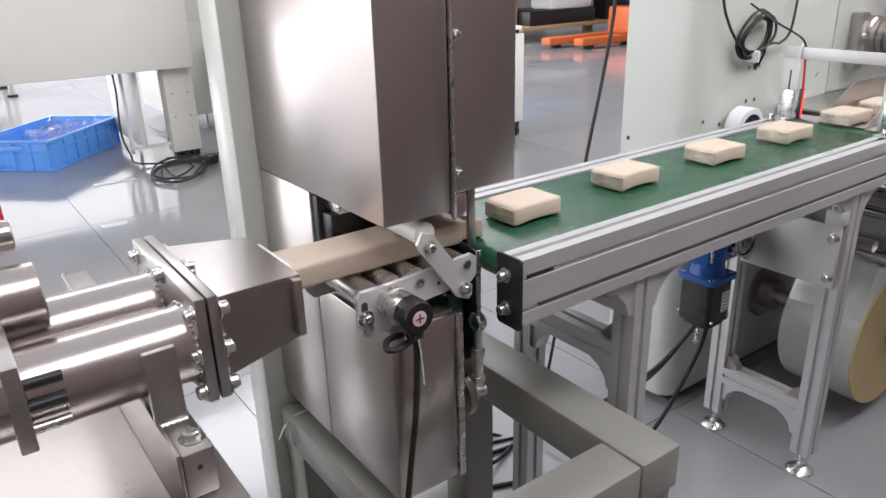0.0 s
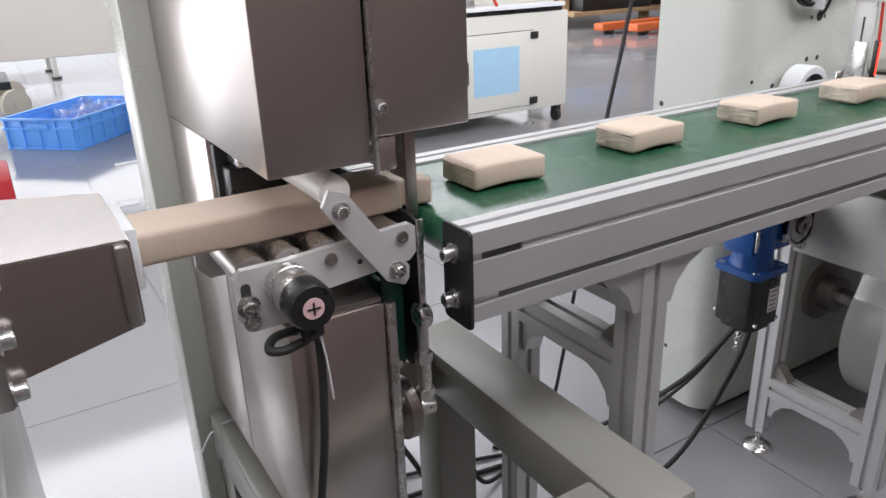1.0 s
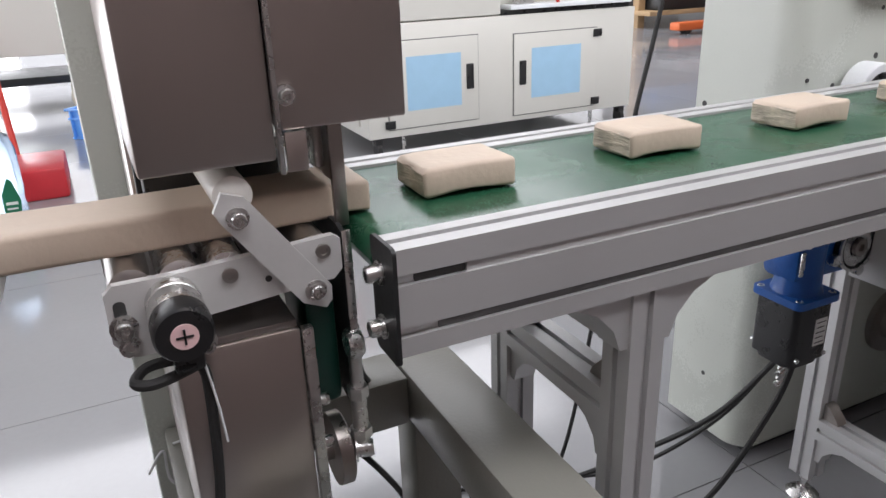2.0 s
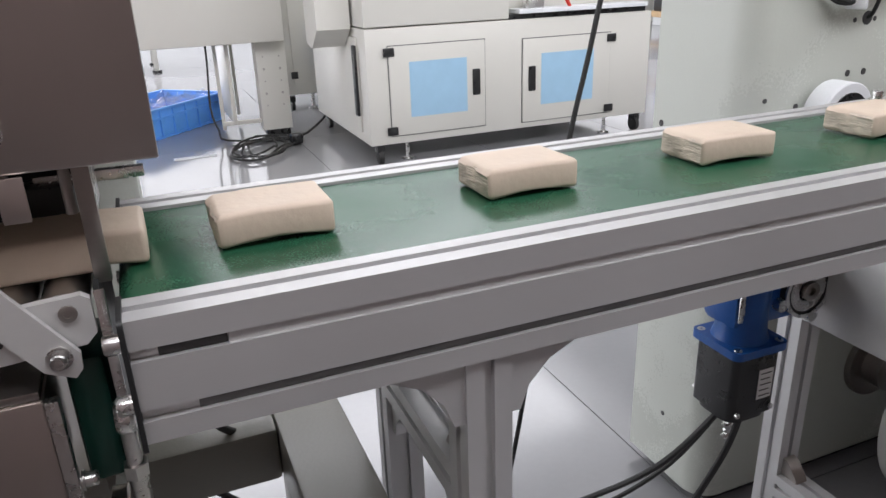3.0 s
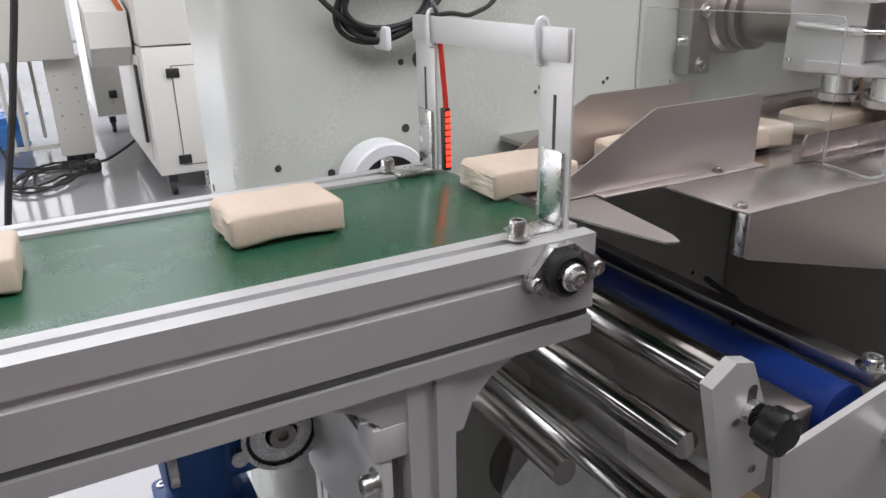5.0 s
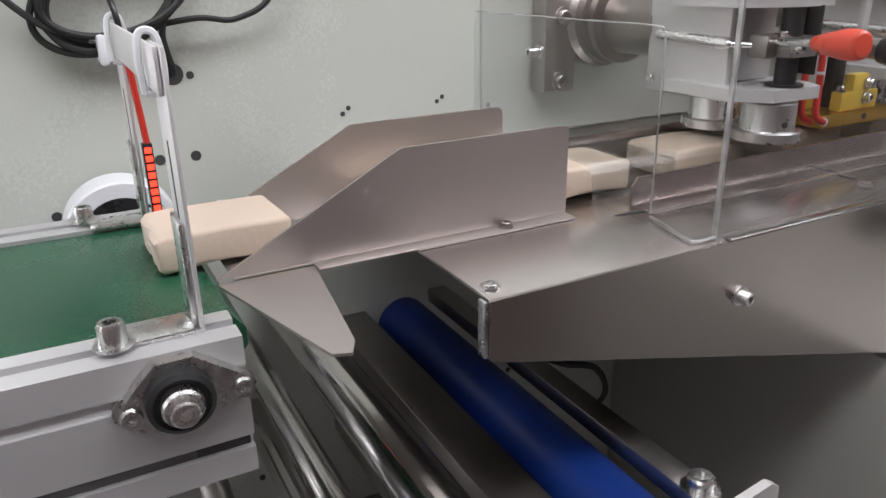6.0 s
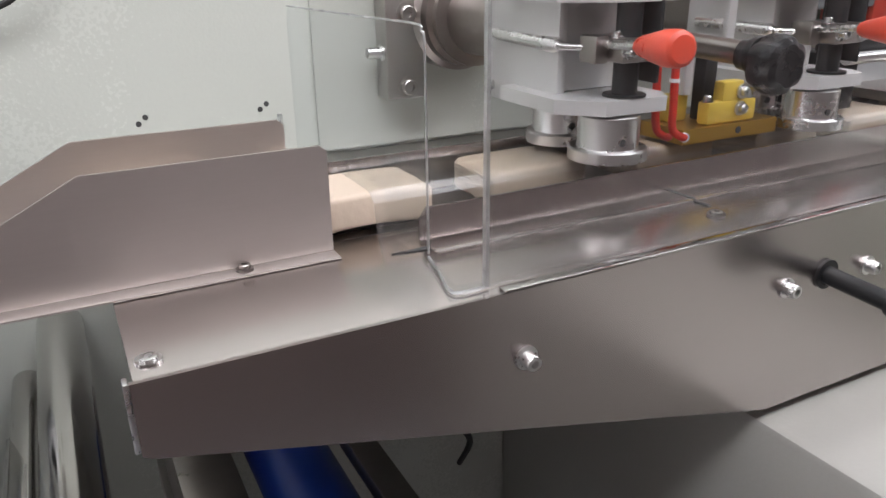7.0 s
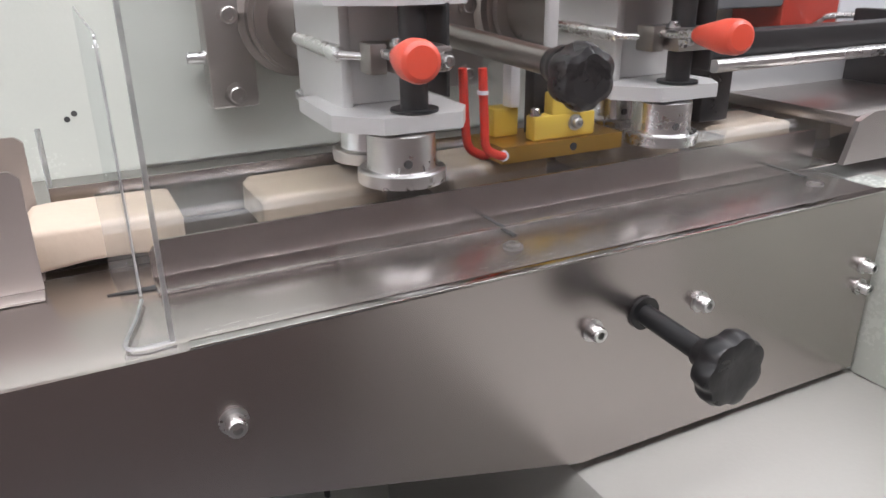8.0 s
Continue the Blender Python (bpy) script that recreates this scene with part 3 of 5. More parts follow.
# ---- the cutter ----
def cutter():
    t = thing("clay_cutter", (-0.10, 0.2, 0), "brushed stainless guillotine cutter on a grey-green frame", "machine")
    part("upper_housing", box(B(), -0.207, -0.106, 0.017, 0.3985, 0.872, 1.60, 0.003), STEEL, t)
    part("cover_panel", box(B(), -0.101, 0.003, 0.019, 0.302, 0.894, 1.60, 0.002), STEEL, t)
    part("seam_flange", box(B(), -0.1055, -0.1015, 0.011, 0.0185, 0.862, 1.60, 0.001), ZINC, t, "bright folded seam flange")
    part("seam_tab", box(B(), -0.099, -0.082, 0.016, 0.019, 0.862, 0.893, 0.001), STEEL, t)
    for z in (0.921, 1.09, 1.26):
        bolt(t, (-0.0945, 0.0185, z), (0, -1, 0), 0.0055, 0.008)
    part("spine", box(B(), -0.2065, -0.104, 0.222, 0.398, 0.46, 0.8715, 0.002), STEEL, t)
    part("spine_top", box(B(), -0.1055, 0.002, 0.303, 0.398, 0.8725, 1.60, 0.002), STEEL, t)
    part("lower_housing", box(B(), -0.206, -0.104, 0.017, 0.2215, 0.46, 0.728, 0.003), STEEL, t)
    part("lower_flange", box(B(), -0.1035, -0.094, 0.012, 0.022, 0.46, 0.728, 0.001), ZINC, t)
    part("tray_lid", box(B(), -0.200, -0.106, 0.02, 0.21, 0.7285, 0.735, 0.001), DARK_STEEL, t)
    for i, z in enumerate((0.60, 0.645)):
        bolt(t, (-0.094, 0.03, z), (1, 0, 0), 0.006, 0.01)
    # black plate supplies the shade at the back of the open throat
    part("throat_shade_plate", box(B(), -0.203, -0.07, 0.205, 0.2215, 0.735, 0.868, 0.002), BLACK_METAL, t, "black plate put in for the dark of the cutting throat")
    part("throat_block", box(B(), -0.19, -0.12, 0.165, 0.2045, 0.848, 0.871, 0.002), CHROME, t)
    part("throat_block", box(B(), -0.198, -0.07, 0.175, 0.2045, 0.80, 0.846, 0.004), BLACK, t)
    part("slide_block", box(B(), -0.06, 0.0, 0.20, 0.26, 0.855, 0.893, 0.004), BLACK, t)
    part("slide_rail", box(B(), -0.10, -0.01, 0.185, 0.195, 0.842, 0.852, 0.001), CHROME, t)
    part("slide_pin", rod(B(), (-0.062, 0.06, 0.90), (-0.062, 0.06, 0.852), 0.004), DARK_STEEL, t)
    # guillotine
    up_parts, low_parts = [], []
    up_parts.append(part("blade_guide", box(B(), -0.056, -0.044, 0.046, 0.052, 0.800, 0.96, 0.001), DARK_STEEL, t))
    up_parts.append(part("blade", box(B(), -0.0515, -0.0485, 0.054, 0.162, 0.836, 0.96, 0.0005), CHROME, t, "thin bright cutting blade"))
    low_parts.append(part("blade_guard", prism(B(), [(0.030, 0.800), (0.046, 0.804), (0.160, 0.804), (0.160, 0.640), (0.055, 0.622), (0.030, 0.640)], "x", -0.0575, -0.0535), BLACK_METAL, t, "black steel blade guard"))
    low_parts.append(part("guard_edge", box(B(), -0.0575, -0.0500, 0.0275, 0.0298, 0.632, 0.802, 0.0005), CHROME, t))
    part("actuator", box(B(), -0.092, -0.062, 0.05, 0.13, 0.625, 0.74, 0.008), material("dark_green_cylinder", (0.01, 0.06, 0.045), 0.35), t, "dark green actuator housing")
    bm = B()
    lathe(bm, (-0.062, 0.030, 0.694), (1, 0, 0), [(0, 0.012), (0.003, 0.0145), (0.011, 0.0145), (0.014, 0.012)], 20)
    low_parts.append(part("rod_eye", bm, CHROME, t))
    bm = B()
    rod(bm, (-0.055, 0.030, 0.690), (-0.055, 0.030, 0.645), 0.0062, seg=14)
    rod(bm, (-0.055, 0.030, 0.650), (-0.055, 0.030, 0.638), 0.010, seg=6)
    rod(bm, (-0.055, 0.030, 0.640), (-0.055, 0.030, 0.590), 0.0075, seg=14)
    rod(bm, (-0.055, 0.030, 0.605), (-0.055, 0.030, 0.595), 0.0105, seg=6)
    low_parts.append(part("push_rod", bm, CHROME, t))
    bm = B()
    lathe(bm, (-0.090, 0.05, 0.575), (1, 0, 0), [(0, 0.010), (0.010, 0.010), (0.010, 0.036), (0.022, 0.036), (0.024, 0.033), (0.024, 0.015), (0.034, 0.013), (0.034, 0.004)], 30)
    part("crank_disc", bm, DARK_STEEL, t)
    bolt(t, (-0.062, 0.030, 0.582), (1, -0.3, 0), 0.009, 0.016)
    # frame
    part("column", box(B(), -0.242, -0.02, 0.400, 0.480, 0.0, 1.60, 0.006), PAINT_GREEN, t, "pale green upright column")
    part("side_bar", box(B(), -0.222, -0.165, -0.17, 0.398, 0.36, 0.43, 0.006), PAINT_BASE, t)
    part("side_bar", box(B(), 0.083, 0.167, -0.17, 0.33, 0.425, 0.50, 0.006), PAINT_BASE, t)
    part("end_bar", box(B(), -0.165, 0.083, -0.168, -0.09, 0.425, 0.498, 0.006), PAINT_BASE, t)
    part("back_bar", box(B(), -0.09, 0.083, 0.25, 0.33, 0.425, 0.498, 0.006), PAINT_BASE, t)
    for x, y in ((0.09, -0.163), (0.09, 0.255), (-0.217, -0.163), (-0.217, 0.33)):
        part("frame_leg", box(B(), x, x + (0.07 if x > 0 else 0.05), y, y + 0.07, 0.0, 0.425 if x > 0 else 0.36, 0.004), PAINT_BASE, t)
    part("floor_rail", box(B(), -0.19, 0.16, 0.30, 0.36, 0.05, 0.12, 0.004), PAINT_BASE, t)
    return up_parts, low_parts


def roller_table():
    t = thing("roller_table", (-0.165, 0.1, 0.73), "short steel roller bed under the clay strip", "roller bed")
    for y in (0.026, 0.176):
        part("side_plate", prism(B(), [(-0.250, 0.738), (-0.243, 0.731), (-0.206, 0.731), (-0.198, 0.752), (-0.078, 0.762), (-0.070, 0.770), (-0.070, 0.797), (-0.076, 0.801), (-0.206, 0.793), (-0.249, 0.793), (-0.256, 0.786), (-0.256, 0.746)], "y", y, y + 0.008), ALU_PLATE, t)
    for i in range(5):
        x = -0.236 + 0.0365 * i
        part("roller", lathe(B(), (x, 0.0345, 0.7835), (0, 1, 0), [(0, 0.013), (0.002, 0.0165), (0.138, 0.0165), (0.140, 0.013)], 26), CHROME if i in (1, 2) else STEEL_DULL, t)
    for x, z in ((-0.163, 0.784), (-0.124, 0.786), (-0.086, 0.789)):
        bolt(t, (x, 0.026, z), (0, -1, 0), 0.0065, 0.002, STEEL_DULL, False)
    part("slot", prism(B(), rounded(-0.251, -0.242, 0.764, 0.780, 0.004), "y", 0.0254, 0.0262), SLOT, t)
    bolt(t, (-0.246, 0.026, 0.758), (0, -1, 0), 0.0075, 0.010)
    bolt(t, (-0.244, 0.026, 0.741), (0, -1, 0), 0.006, 0.004)
    for x, z in ((-0.133, 0.774), (-0.115, 0.769)):
        part("hole", rod(B(), (x, 0.0254, z), (x, 0.0262, z), 0.0028, seg=12), SLOT, t)
    return t


def press_roller():
    t = thing("press_roller", (-0.097, 0.02, 0.759), "white press roller on a flat steel lever", "roller")
    a, b = Vector((-0.094, 0.752)), Vector((-0.156, 0.840))
    d = (b - a).normalized()
    n = Vector((-d.y, d.x))
    w = 0.0135
    pts = [a - d * 0.010 - n * w * 0.4, a - n * w, b - n * w, b + d * 0.014 - n * w * 0.2, b + d * 0.006 + n * w * 0.9, b - d * 0.004 + n * w, a + d * 0.006 + n * w, a - d * 0.012 + n * w * 0.2]
    part("lever", prism(B(), [(p.x, p.y) for p in pts], "y", 0.018, 0.0235), ALU_PLATE, t)
    part("lever", prism(B(), [(p.x, p.y) for p in pts], "y", 0.180, 0.186), ALU_PLATE, t)
    for q in ((-0.152, 0.832), (-0.097, 0.759)):
        bolt(t, (q[0], 0.018, q[1]), (0, -1, 0), 0.0062, 0.008)
    part("roller", lathe(B(), (-0.152, 0.026, 0.8475), (0, 1, 0), [(0, 0.010), (0.001, 0.0155), (0.150, 0.0155), (0.151, 0.010)], 26), WHITE_ROLLER, t)
    return t


def encoder():
    t = thing("rotary_encoder", (-0.205, -0.01, 0.745), "black and silver rotary encoder with a pink label", "sensor")
    c = Vector((-0.208, 0, 0.771))
    part("flange_ring", lathe(B(), (c.x, 0.0255, c.z), (0, -1, 0), [(0, 0.0212), (0.012, 0.0212), (0.013, 0.0200), (0.015, 0.0212), (0.040, 0.0212), (0.040, 0.019)], 36), ZINC, t)
    part("cap", lathe(B(), (c.x, -0.0145, c.z), (0, -1, 0), [(0, 0.0218), (0.020, 0.0218), (0.024, 0.0198), (0.024, 0.0)], 36), BLACK, t)
    part("label_disc", rod(B(), (c.x, -0.038, c.z), (c.x, -0.0395, c.z), 0.0098, seg=28), PINK, t, "round pink label")
    part("label_bar", box(B(), c.x - 0.006, c.x + 0.006, -0.0402, -0.0394, c.z - 0.0008, c.z + 0.0008), BLACK, t)
    part("label_bar", box(B(), c.x - 0.0008, c.x + 0.0008, -0.0402, -0.0394, c.z - 0.006, c.z + 0.006), BLACK, t)
    part("cable_boss", box(B(), c.x - 0.010, c.x + 0.012, -0.03, -0.012, c.z - 0.034, c.z - 0.0205, 0.003), BLACK, t)
    bolt(t, (c.x + 0.016, -0.008, c.z - 0.022), (0, -1, 0), 0.006, 0.012)
    bm = B()
    hose(bm, [(-0.200, -0.02, 0.738), (-0.212, -0.022, 0.735), (-0.234, -0.028, 0.734), (-0.246, -0.022, 0.735), (-0.236, -0.008, 0.738), (-0.212, -0.004, 0.736), (-0.198, -0.008, 0.728),
              (-0.196, -0.010, 0.70), (-0.200, -0.008, 0.62), (-0.212, -0.006, 0.53), (-0.222, -0.004, 0.44), (-0.23, 0.0, 0.30), (-0.24, 0.05, 0.02)], 0.0042, 10)
    part("lead", bm, RUBBER, t)
    part("tie_wrap", hose(B(), [(-0.1965, -0.015, 0.735), (-0.192, -0.015, 0.70), (-0.189, -0.014, 0.66)], 0.0011, 6), WHITE_PLASTIC, t)
    return t


UPPER_KNIFE, LOWER_KNIFE = cutter()
for ob in (roller_table(), press_roller(), encoder()):
    ob.location.x += 0.010
solid("cable_tie", hose(B(), [(-0.215, 0.35, 0.432), (-0.19, 0.35, 0.4345), (-0.163, 0.35, 0.432), (-0.160, 0.35, 0.39), (-0.19, 0.345, 0.352), (-0.225, 0.345, 0.38), (-0.228, 0.35, 0.425), (-0.25, 0.345, 0.40)], 0.0018, 6), WHITE_PLASTIC, "white cable tie round the painted frame bar", "cable tie")
cable([(0.0, 0.20, 0.62), (0.02, 0.25, 0.52), (0.10, 0.36, 0.40), (0.22, 0.42, 0.22), (0.30, 0.44, 0.03), (0.45, 0.5, 0.006)], 0.005, "black cable behind the cutter frame")
cable([(0.0, 0.30, 0.4), (0.10, 0.38, 0.22), (0.18, 0.36, 0.06), (0.28, 0.30, 0.008), (0.45, 0.33, 0.006)], 0.005, "black cable that trails on the floor")


# ---- the extruder ----
def extruder():
    t = thing("clay_extruder", (-0.8, 0.1, 0), "stainless twin-barrel clay extruder with a tapered outlet box", "machine")
    bm = B()
    x0, x1 = -0.428, -0.325
    a = [(x0, -0.002, 0.757), (x0, 0.190, 0.757), (x0, 0.190, 0.853), (x0, -0.002, 0.853)]
    b = [(x1, 0.006, 0.776), (x1, 0.160, 0.776), (x1, 0.160, 0.850), (x1, 0.006, 0.850)]
    va, vb = [bm.verts.new(p) for p in a], [bm.verts.new(p) for p in b]
    bm.faces.new(va)
    bm.faces.new(vb[::-1])
    for i in range(4):
        bm.faces.new((va[i], va[(i + 1) % 4], vb[(i + 1) % 4], vb[i]))
    es = bm.edges[:]
    bmesh.ops.bevel(bm, geom=es, offset=0.0015, segments=2, affect="EDGES")
    part("outlet_box", bm, STEEL_X, t)
    part("outlet_lip", box(B(), -0.338, -0.328, -0.004, 0.0055, 0.779, 0.848, 0.002), STEEL_DULL, t)
    part("outlet_mouth", box(B(), -0.3245, -0.313, 0.055, 0.150, 0.785, 0.842, 0.003), WHITE_PLASTIC, t, "white plastic outlet mouth")
    for x in (-0.452, -0.4385):
        part("flange", box(B(), x, x + 0.0115, -0.020, 0.210, 0.746, 0.864, 0.002), STEEL_DULL, t)
    for y, z in ((-0.012, 0.845), (-0.012, 0.757), (0.198, 0.845), (0.198, 0.757), (0.09, 0.857), (-0.012, 0.80)):
        bolt(t, (-0.427, y, z), (1, 0, 0), 0.0075, 0.010)
        bolt(t, (-0.452, y, z), (-1, 0, 0), 0.0075, 0.008)
    for y in (0.028, 0.140):
        bm = B()
        lathe(bm, (-0.4525, y, 0.799), (-1, 0, 0), [(0, 0.046), (0.004, 0.043), (0.012, 0.042), (0.8, 0.042)], 48)
        part("barrel", bm, STEEL_X, t, "polished stainless barrel")
        bm = B()
        for i in range(40):
            an = 2 * math.pi * i / 40
            bmesh.ops.create_icosphere(bm, subdivisions=1, radius=0.0028 + 0.0008 * math.sin(i * 2.7), matrix=Matrix.Translation((-0.4535, y + 0.044 * math.cos(an), 0.799 + 0.044 * math.sin(an))))
        part("weld_bead", bm, STEEL_DULL, t)
    part("feed_pipe", lathe(B(), (-0.569, 0.100, 0.8635), (-1, 0, 0), [(0, 0.033), (0.002, 0.0355), (0.06, 0.0355), (0.06, 0.0335), (0.40, 0.0335)], 44), STEEL_X, t, "polished stainless feed pipe")
    part("feed_pipe", lathe(B(), (-0.578, 0.150, 0.9165), (-1, 0, 0), [(0, 0.015), (0.002, 0.017), (0.38, 0.017)], 30), STEEL_X, t)
    part("clamp_plate", box(B(), -0.625, -0.610, -0.030, 0.205, 0.765, 0.853, 0.002), STEEL_DULL, t)
    for z in (0.783, 0.806, 0.829):
        part("clamp_bolt", rod(B(), (-0.610, -0.020, z), (-0.578, -0.020, z), 0.0052, seg=14), BLACK_METAL if z > 0.8 else ZINC, t)
    bolt(t, (-0.625, -0.012, 0.845), (0, -1, 0.2), 0.006, 0.008)
    # support
    bm = B()
    box(bm, -0.5085, -0.4765, -0.0225, -0.0135, 0.7405, 0.8235, 0.002)
    part("strut", bm, STEEL_DULL, t, "flat stainless strut")
    part("cross_beam", box(B(), -0.5035, -0.4720, -0.084, 0.48, 0.688, 0.740, 0.003), STEEL_DULL, t)
    part("beam_web", box(B(), -0.5085, -0.5038, -0.086, 0.48, 0.6555, 0.744, 0.0015), STEEL_DULL, t)
    bolt(t, (-0.4853, -0.060, 0.740), (0, 0, 1), 0.009, 0.010)
    part("weld_bead", hose(B(), [(-0.508 + 0.003 * i, -0.0230 - 0.0008 * (i % 2), 0.7415) for i in range(11)], 0.0022, 6), STEEL_DULL, t)
    part("hole", rod(B(), (-0.488, -0.0844, 0.722), (-0.488, -0.082, 0.722), 0.003, seg=12), SLOT, t)
    part("base_cabinet", box(B(), -1.8, -0.4965, -0.46, 0.50, 0.05, 0.655, 0.006), DARK_STEEL, t)
    part("edge_channel", box(B(), -0.5035, -0.452, -0.46, 0.48, 0.657, 0.6875, 0.002), STEEL_DULL, t)
    part("end_panel", box(B(), -0.496, -0.455, -0.455, 0.48, 0.06, 0.6565, 0.002), STEEL_DULL, t)
    for x in (-1.7, -0.56):
        for y in (0.0, 0.4):
            part("foot", rod(B(), (x, y + 0.03, 0.0), (x, y + 0.03, 0.06), 0.03), RUBBER, t)
    return t


extruder()


# ---- the infeed tray of the wrapping machine ----
def lobed(bm, at, prof, lobes, depth, seg=60):
    """A hand knob with rounded lobes that faces the operator: profile rows of (distance forward, radius)."""
    rings = []
    for d, r in prof:
        ring = []
        for i in range(seg):
            a = 2 * math.pi * i / seg
            q = r * (1 - depth * (0.5 + 0.5 * math.cos(lobes * a)) ** 2)
            ring.append(bm.verts.new((at[0] + q * math.cos(a), at[1] - d, at[2] + q * math.sin(a))))
        rings.append(ring)
    for p, n in zip(rings, rings[1:]):
        for i in range(seg):
            bm.faces.new((p[i], p[(i + 1) % seg], n[(i + 1) % seg], n[i]))
    bm.faces.new(rings[0][::-1])
    bm.faces.new(rings[-1])
    return bm


def infeed_tray():
    t = thing("infeed_tray", (1.6, 0.0, 0.62), "brushed stainless infeed tray with a tapered front skirt", "tray")
    part("top_plate", box(B(), 1.211, 2.022, -0.0655, 0.074, 0.7965, 0.7995, 0.0008), STEEL_X, t)
    part("front_skirt", prism(B(), [(1.209, 0.7998), (1.209, 0.757), (1.214, 0.754), (1.70, 0.628), (2.021, 0.624), (2.022, 0.7998)], "y", -0.069, -0.0658), STEEL_X, t)
    part("end_fold", box(B(), 1.206, 1.2088, -0.066, -0.057, 0.757, 0.7985, 0.0008), ZINC, t)
    part("fold_edge", box(B(), 1.43, 2.022, -0.0692, -0.0600, 0.8000, 0.8018, 0.0006), POLISHED, t, "bright folded edge")
    part("near_fence", prism(B(), [(1.424, 0.800), (1.424, 0.818), (1.430, 0.826), (2.06, 0.830), (2.06, 0.800)], "y", 0.040, 0.0425), STEEL_X, t)
    part("fence_foot", box(B(), 1.424, 2.06, 0.012, 0.040, 0.7998, 0.8015, 0.0005), STEEL_X, t)
    part("rear_fence", box(B(), 1.37, 2.06, 0.170, 0.173, 0.797, 0.835, 0.0005), STEEL_X, t)
    part("rear_plate", box(B(), 1.21, 2.06, 0.1735, 0.350, 0.790, 0.797, 0.001), STEEL_DULL, t)
    part("chain_bed", box(B(), 1.211, 2.06, 0.0745, 0.1695, 0.786, 0.7955, 0.001), STEEL_DULL, t)
    # slots are not cut: thin black strips here supply their inner shade
    part("chain_slot_shade", box(B(), 1.211, 2.06, 0.098, 0.113, 0.7956, 0.7962), SLOT, t)
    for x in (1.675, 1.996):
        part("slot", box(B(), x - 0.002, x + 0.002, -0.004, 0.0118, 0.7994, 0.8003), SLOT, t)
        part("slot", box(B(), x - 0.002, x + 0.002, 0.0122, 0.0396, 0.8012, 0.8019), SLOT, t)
        bolt(t, (x - 0.014, -0.024, 0.7996), (0, 0, 1), 0.0052, 0.003, STEEL_DULL)
    bolt(t, (1.221, -0.048, 0.7996), (0, 0, 1), 0.0050, 0.0025, ZINC)
    for x, z in ((1.447, 0.750), (1.701, 0.744), (1.805, 0.743), (2.006, 0.733), (2.006, 0.712)):
        bolt(t, (x, -0.069, z), (0, -1, 0), 0.0060 if x < 2 else 0.0054, 0.010)
    part("ragged_edge", prism(B(), [(1.395, 0.028), (1.43, 0.030), (1.452, 0.024), (1.43, 0.022), (1.41, 0.025)], "z", 0.7996, 0.8004), SLOT, t, "dark scratched cut in the plate")
    # adjusting knob
    part("knob_bush", lathe(B(), (1.748, -0.069, 0.747), (0, -1, 0), [(0, 0.013), (0.003, 0.013), (0.003, 0.009)], 24), BLACK, t)
    part("knob_rod", rod(B(), (1.748, -0.066, 0.747), (1.746, -0.135, 0.744), 0.0078, seg=18), BLACK_METAL, t)
    bm = B()
    lathe(bm, (1.746, -0.128, 0.744), (0, -1, 0), [(0, 0.010), (0.010, 0.0125), (0.014, 0.0135), (0.020, 0.0125)], 20)
    lobed(bm, (1.746, -0.128, 0.744), [(0.014, 0.018), (0.017, 0.0250), (0.021, 0.0265), (0.028, 0.0265), (0.032, 0.0245), (0.0335, 0.019), (0.0325, 0.011)], 7, 0.10, 70)
    part("star_knob", bm, BLACK, t, "glossy black lobed knob")
    return t


def infeed_guides():
    t = thing("infeed_guides", (1.2, 0.1, 0.797), "two folded sheet-steel guide plates with flared tips", "guide")
    for y, s in ((0.054, 1), (0.158, -1)):
        part("guide_plate", prism(B(), [(1.060, 0.8015), (1.205, 0.878), (1.356, 0.8785), (1.361, 0.874), (1.361, 0.8015)], "y", y, y + 0.002), SATIN, t)
        part("guide_foot", box(B(), 1.13, 1.361, y - (0.016 if s > 0 else -0.0022), y - 0.0002 if s > 0 else y + 0.018, 0.7998, 0.8014, 0.0004), SATIN, t)
    part("floor_plate", box(B(), 1.072, 1.361, 0.0562, 0.1578, 0.7975, 0.7992, 0.0004), SATIN, t)
    bm = B()
    prism(bm, [(1.060, 0.0535), (1.131, 0.0535), (1.114, -0.070), (1.107, -0.084), (1.096, -0.080)], "z", 0.7965, 0.7985)
    part("flared_tip", bm, SATIN, t)
    bm = B()
    prism(bm, [(1.056, 0.1605), (1.140, 0.1605), (1.118, 0.255), (1.104, 0.262), (1.066, 0.188)], "z", 0.7965, 0.7985)
    part("flared_tip", bm, SATIN, t)
    bolt(t, (1.295, 0.047, 0.8013), (0, 0, 1), 0.0042, 0.004, DARK_STEEL)
    part("stay", box(B(), 1.28, 1.30, 0.054, 0.16, 0.780, 0.797, 0.001), DARK_STEEL, t)
    return t


infeed_tray()
infeed_guides()

# film over the packed blocks
bm = B()
prism(bm, [(0.064, 0.7985), (0.068, 0.826), (0.078, 0.8335), (0.110, 0.834), (0.146, 0.8335), (0.158, 0.826), (0.164, 0.7985), (0.1632, 0.7985), (0.1573, 0.8255), (0.1455, 0.8328), (0.110, 0.8333), (0.0785, 0.8328), (0.0688, 0.8255), (0.0648, 0.7985)], "x", 1.40, 2.12)
ob = solid("wrapping_film", bm, FILM, "clear wrapping film folded over the moving blocks", "film")
ob.visible_shadow = False


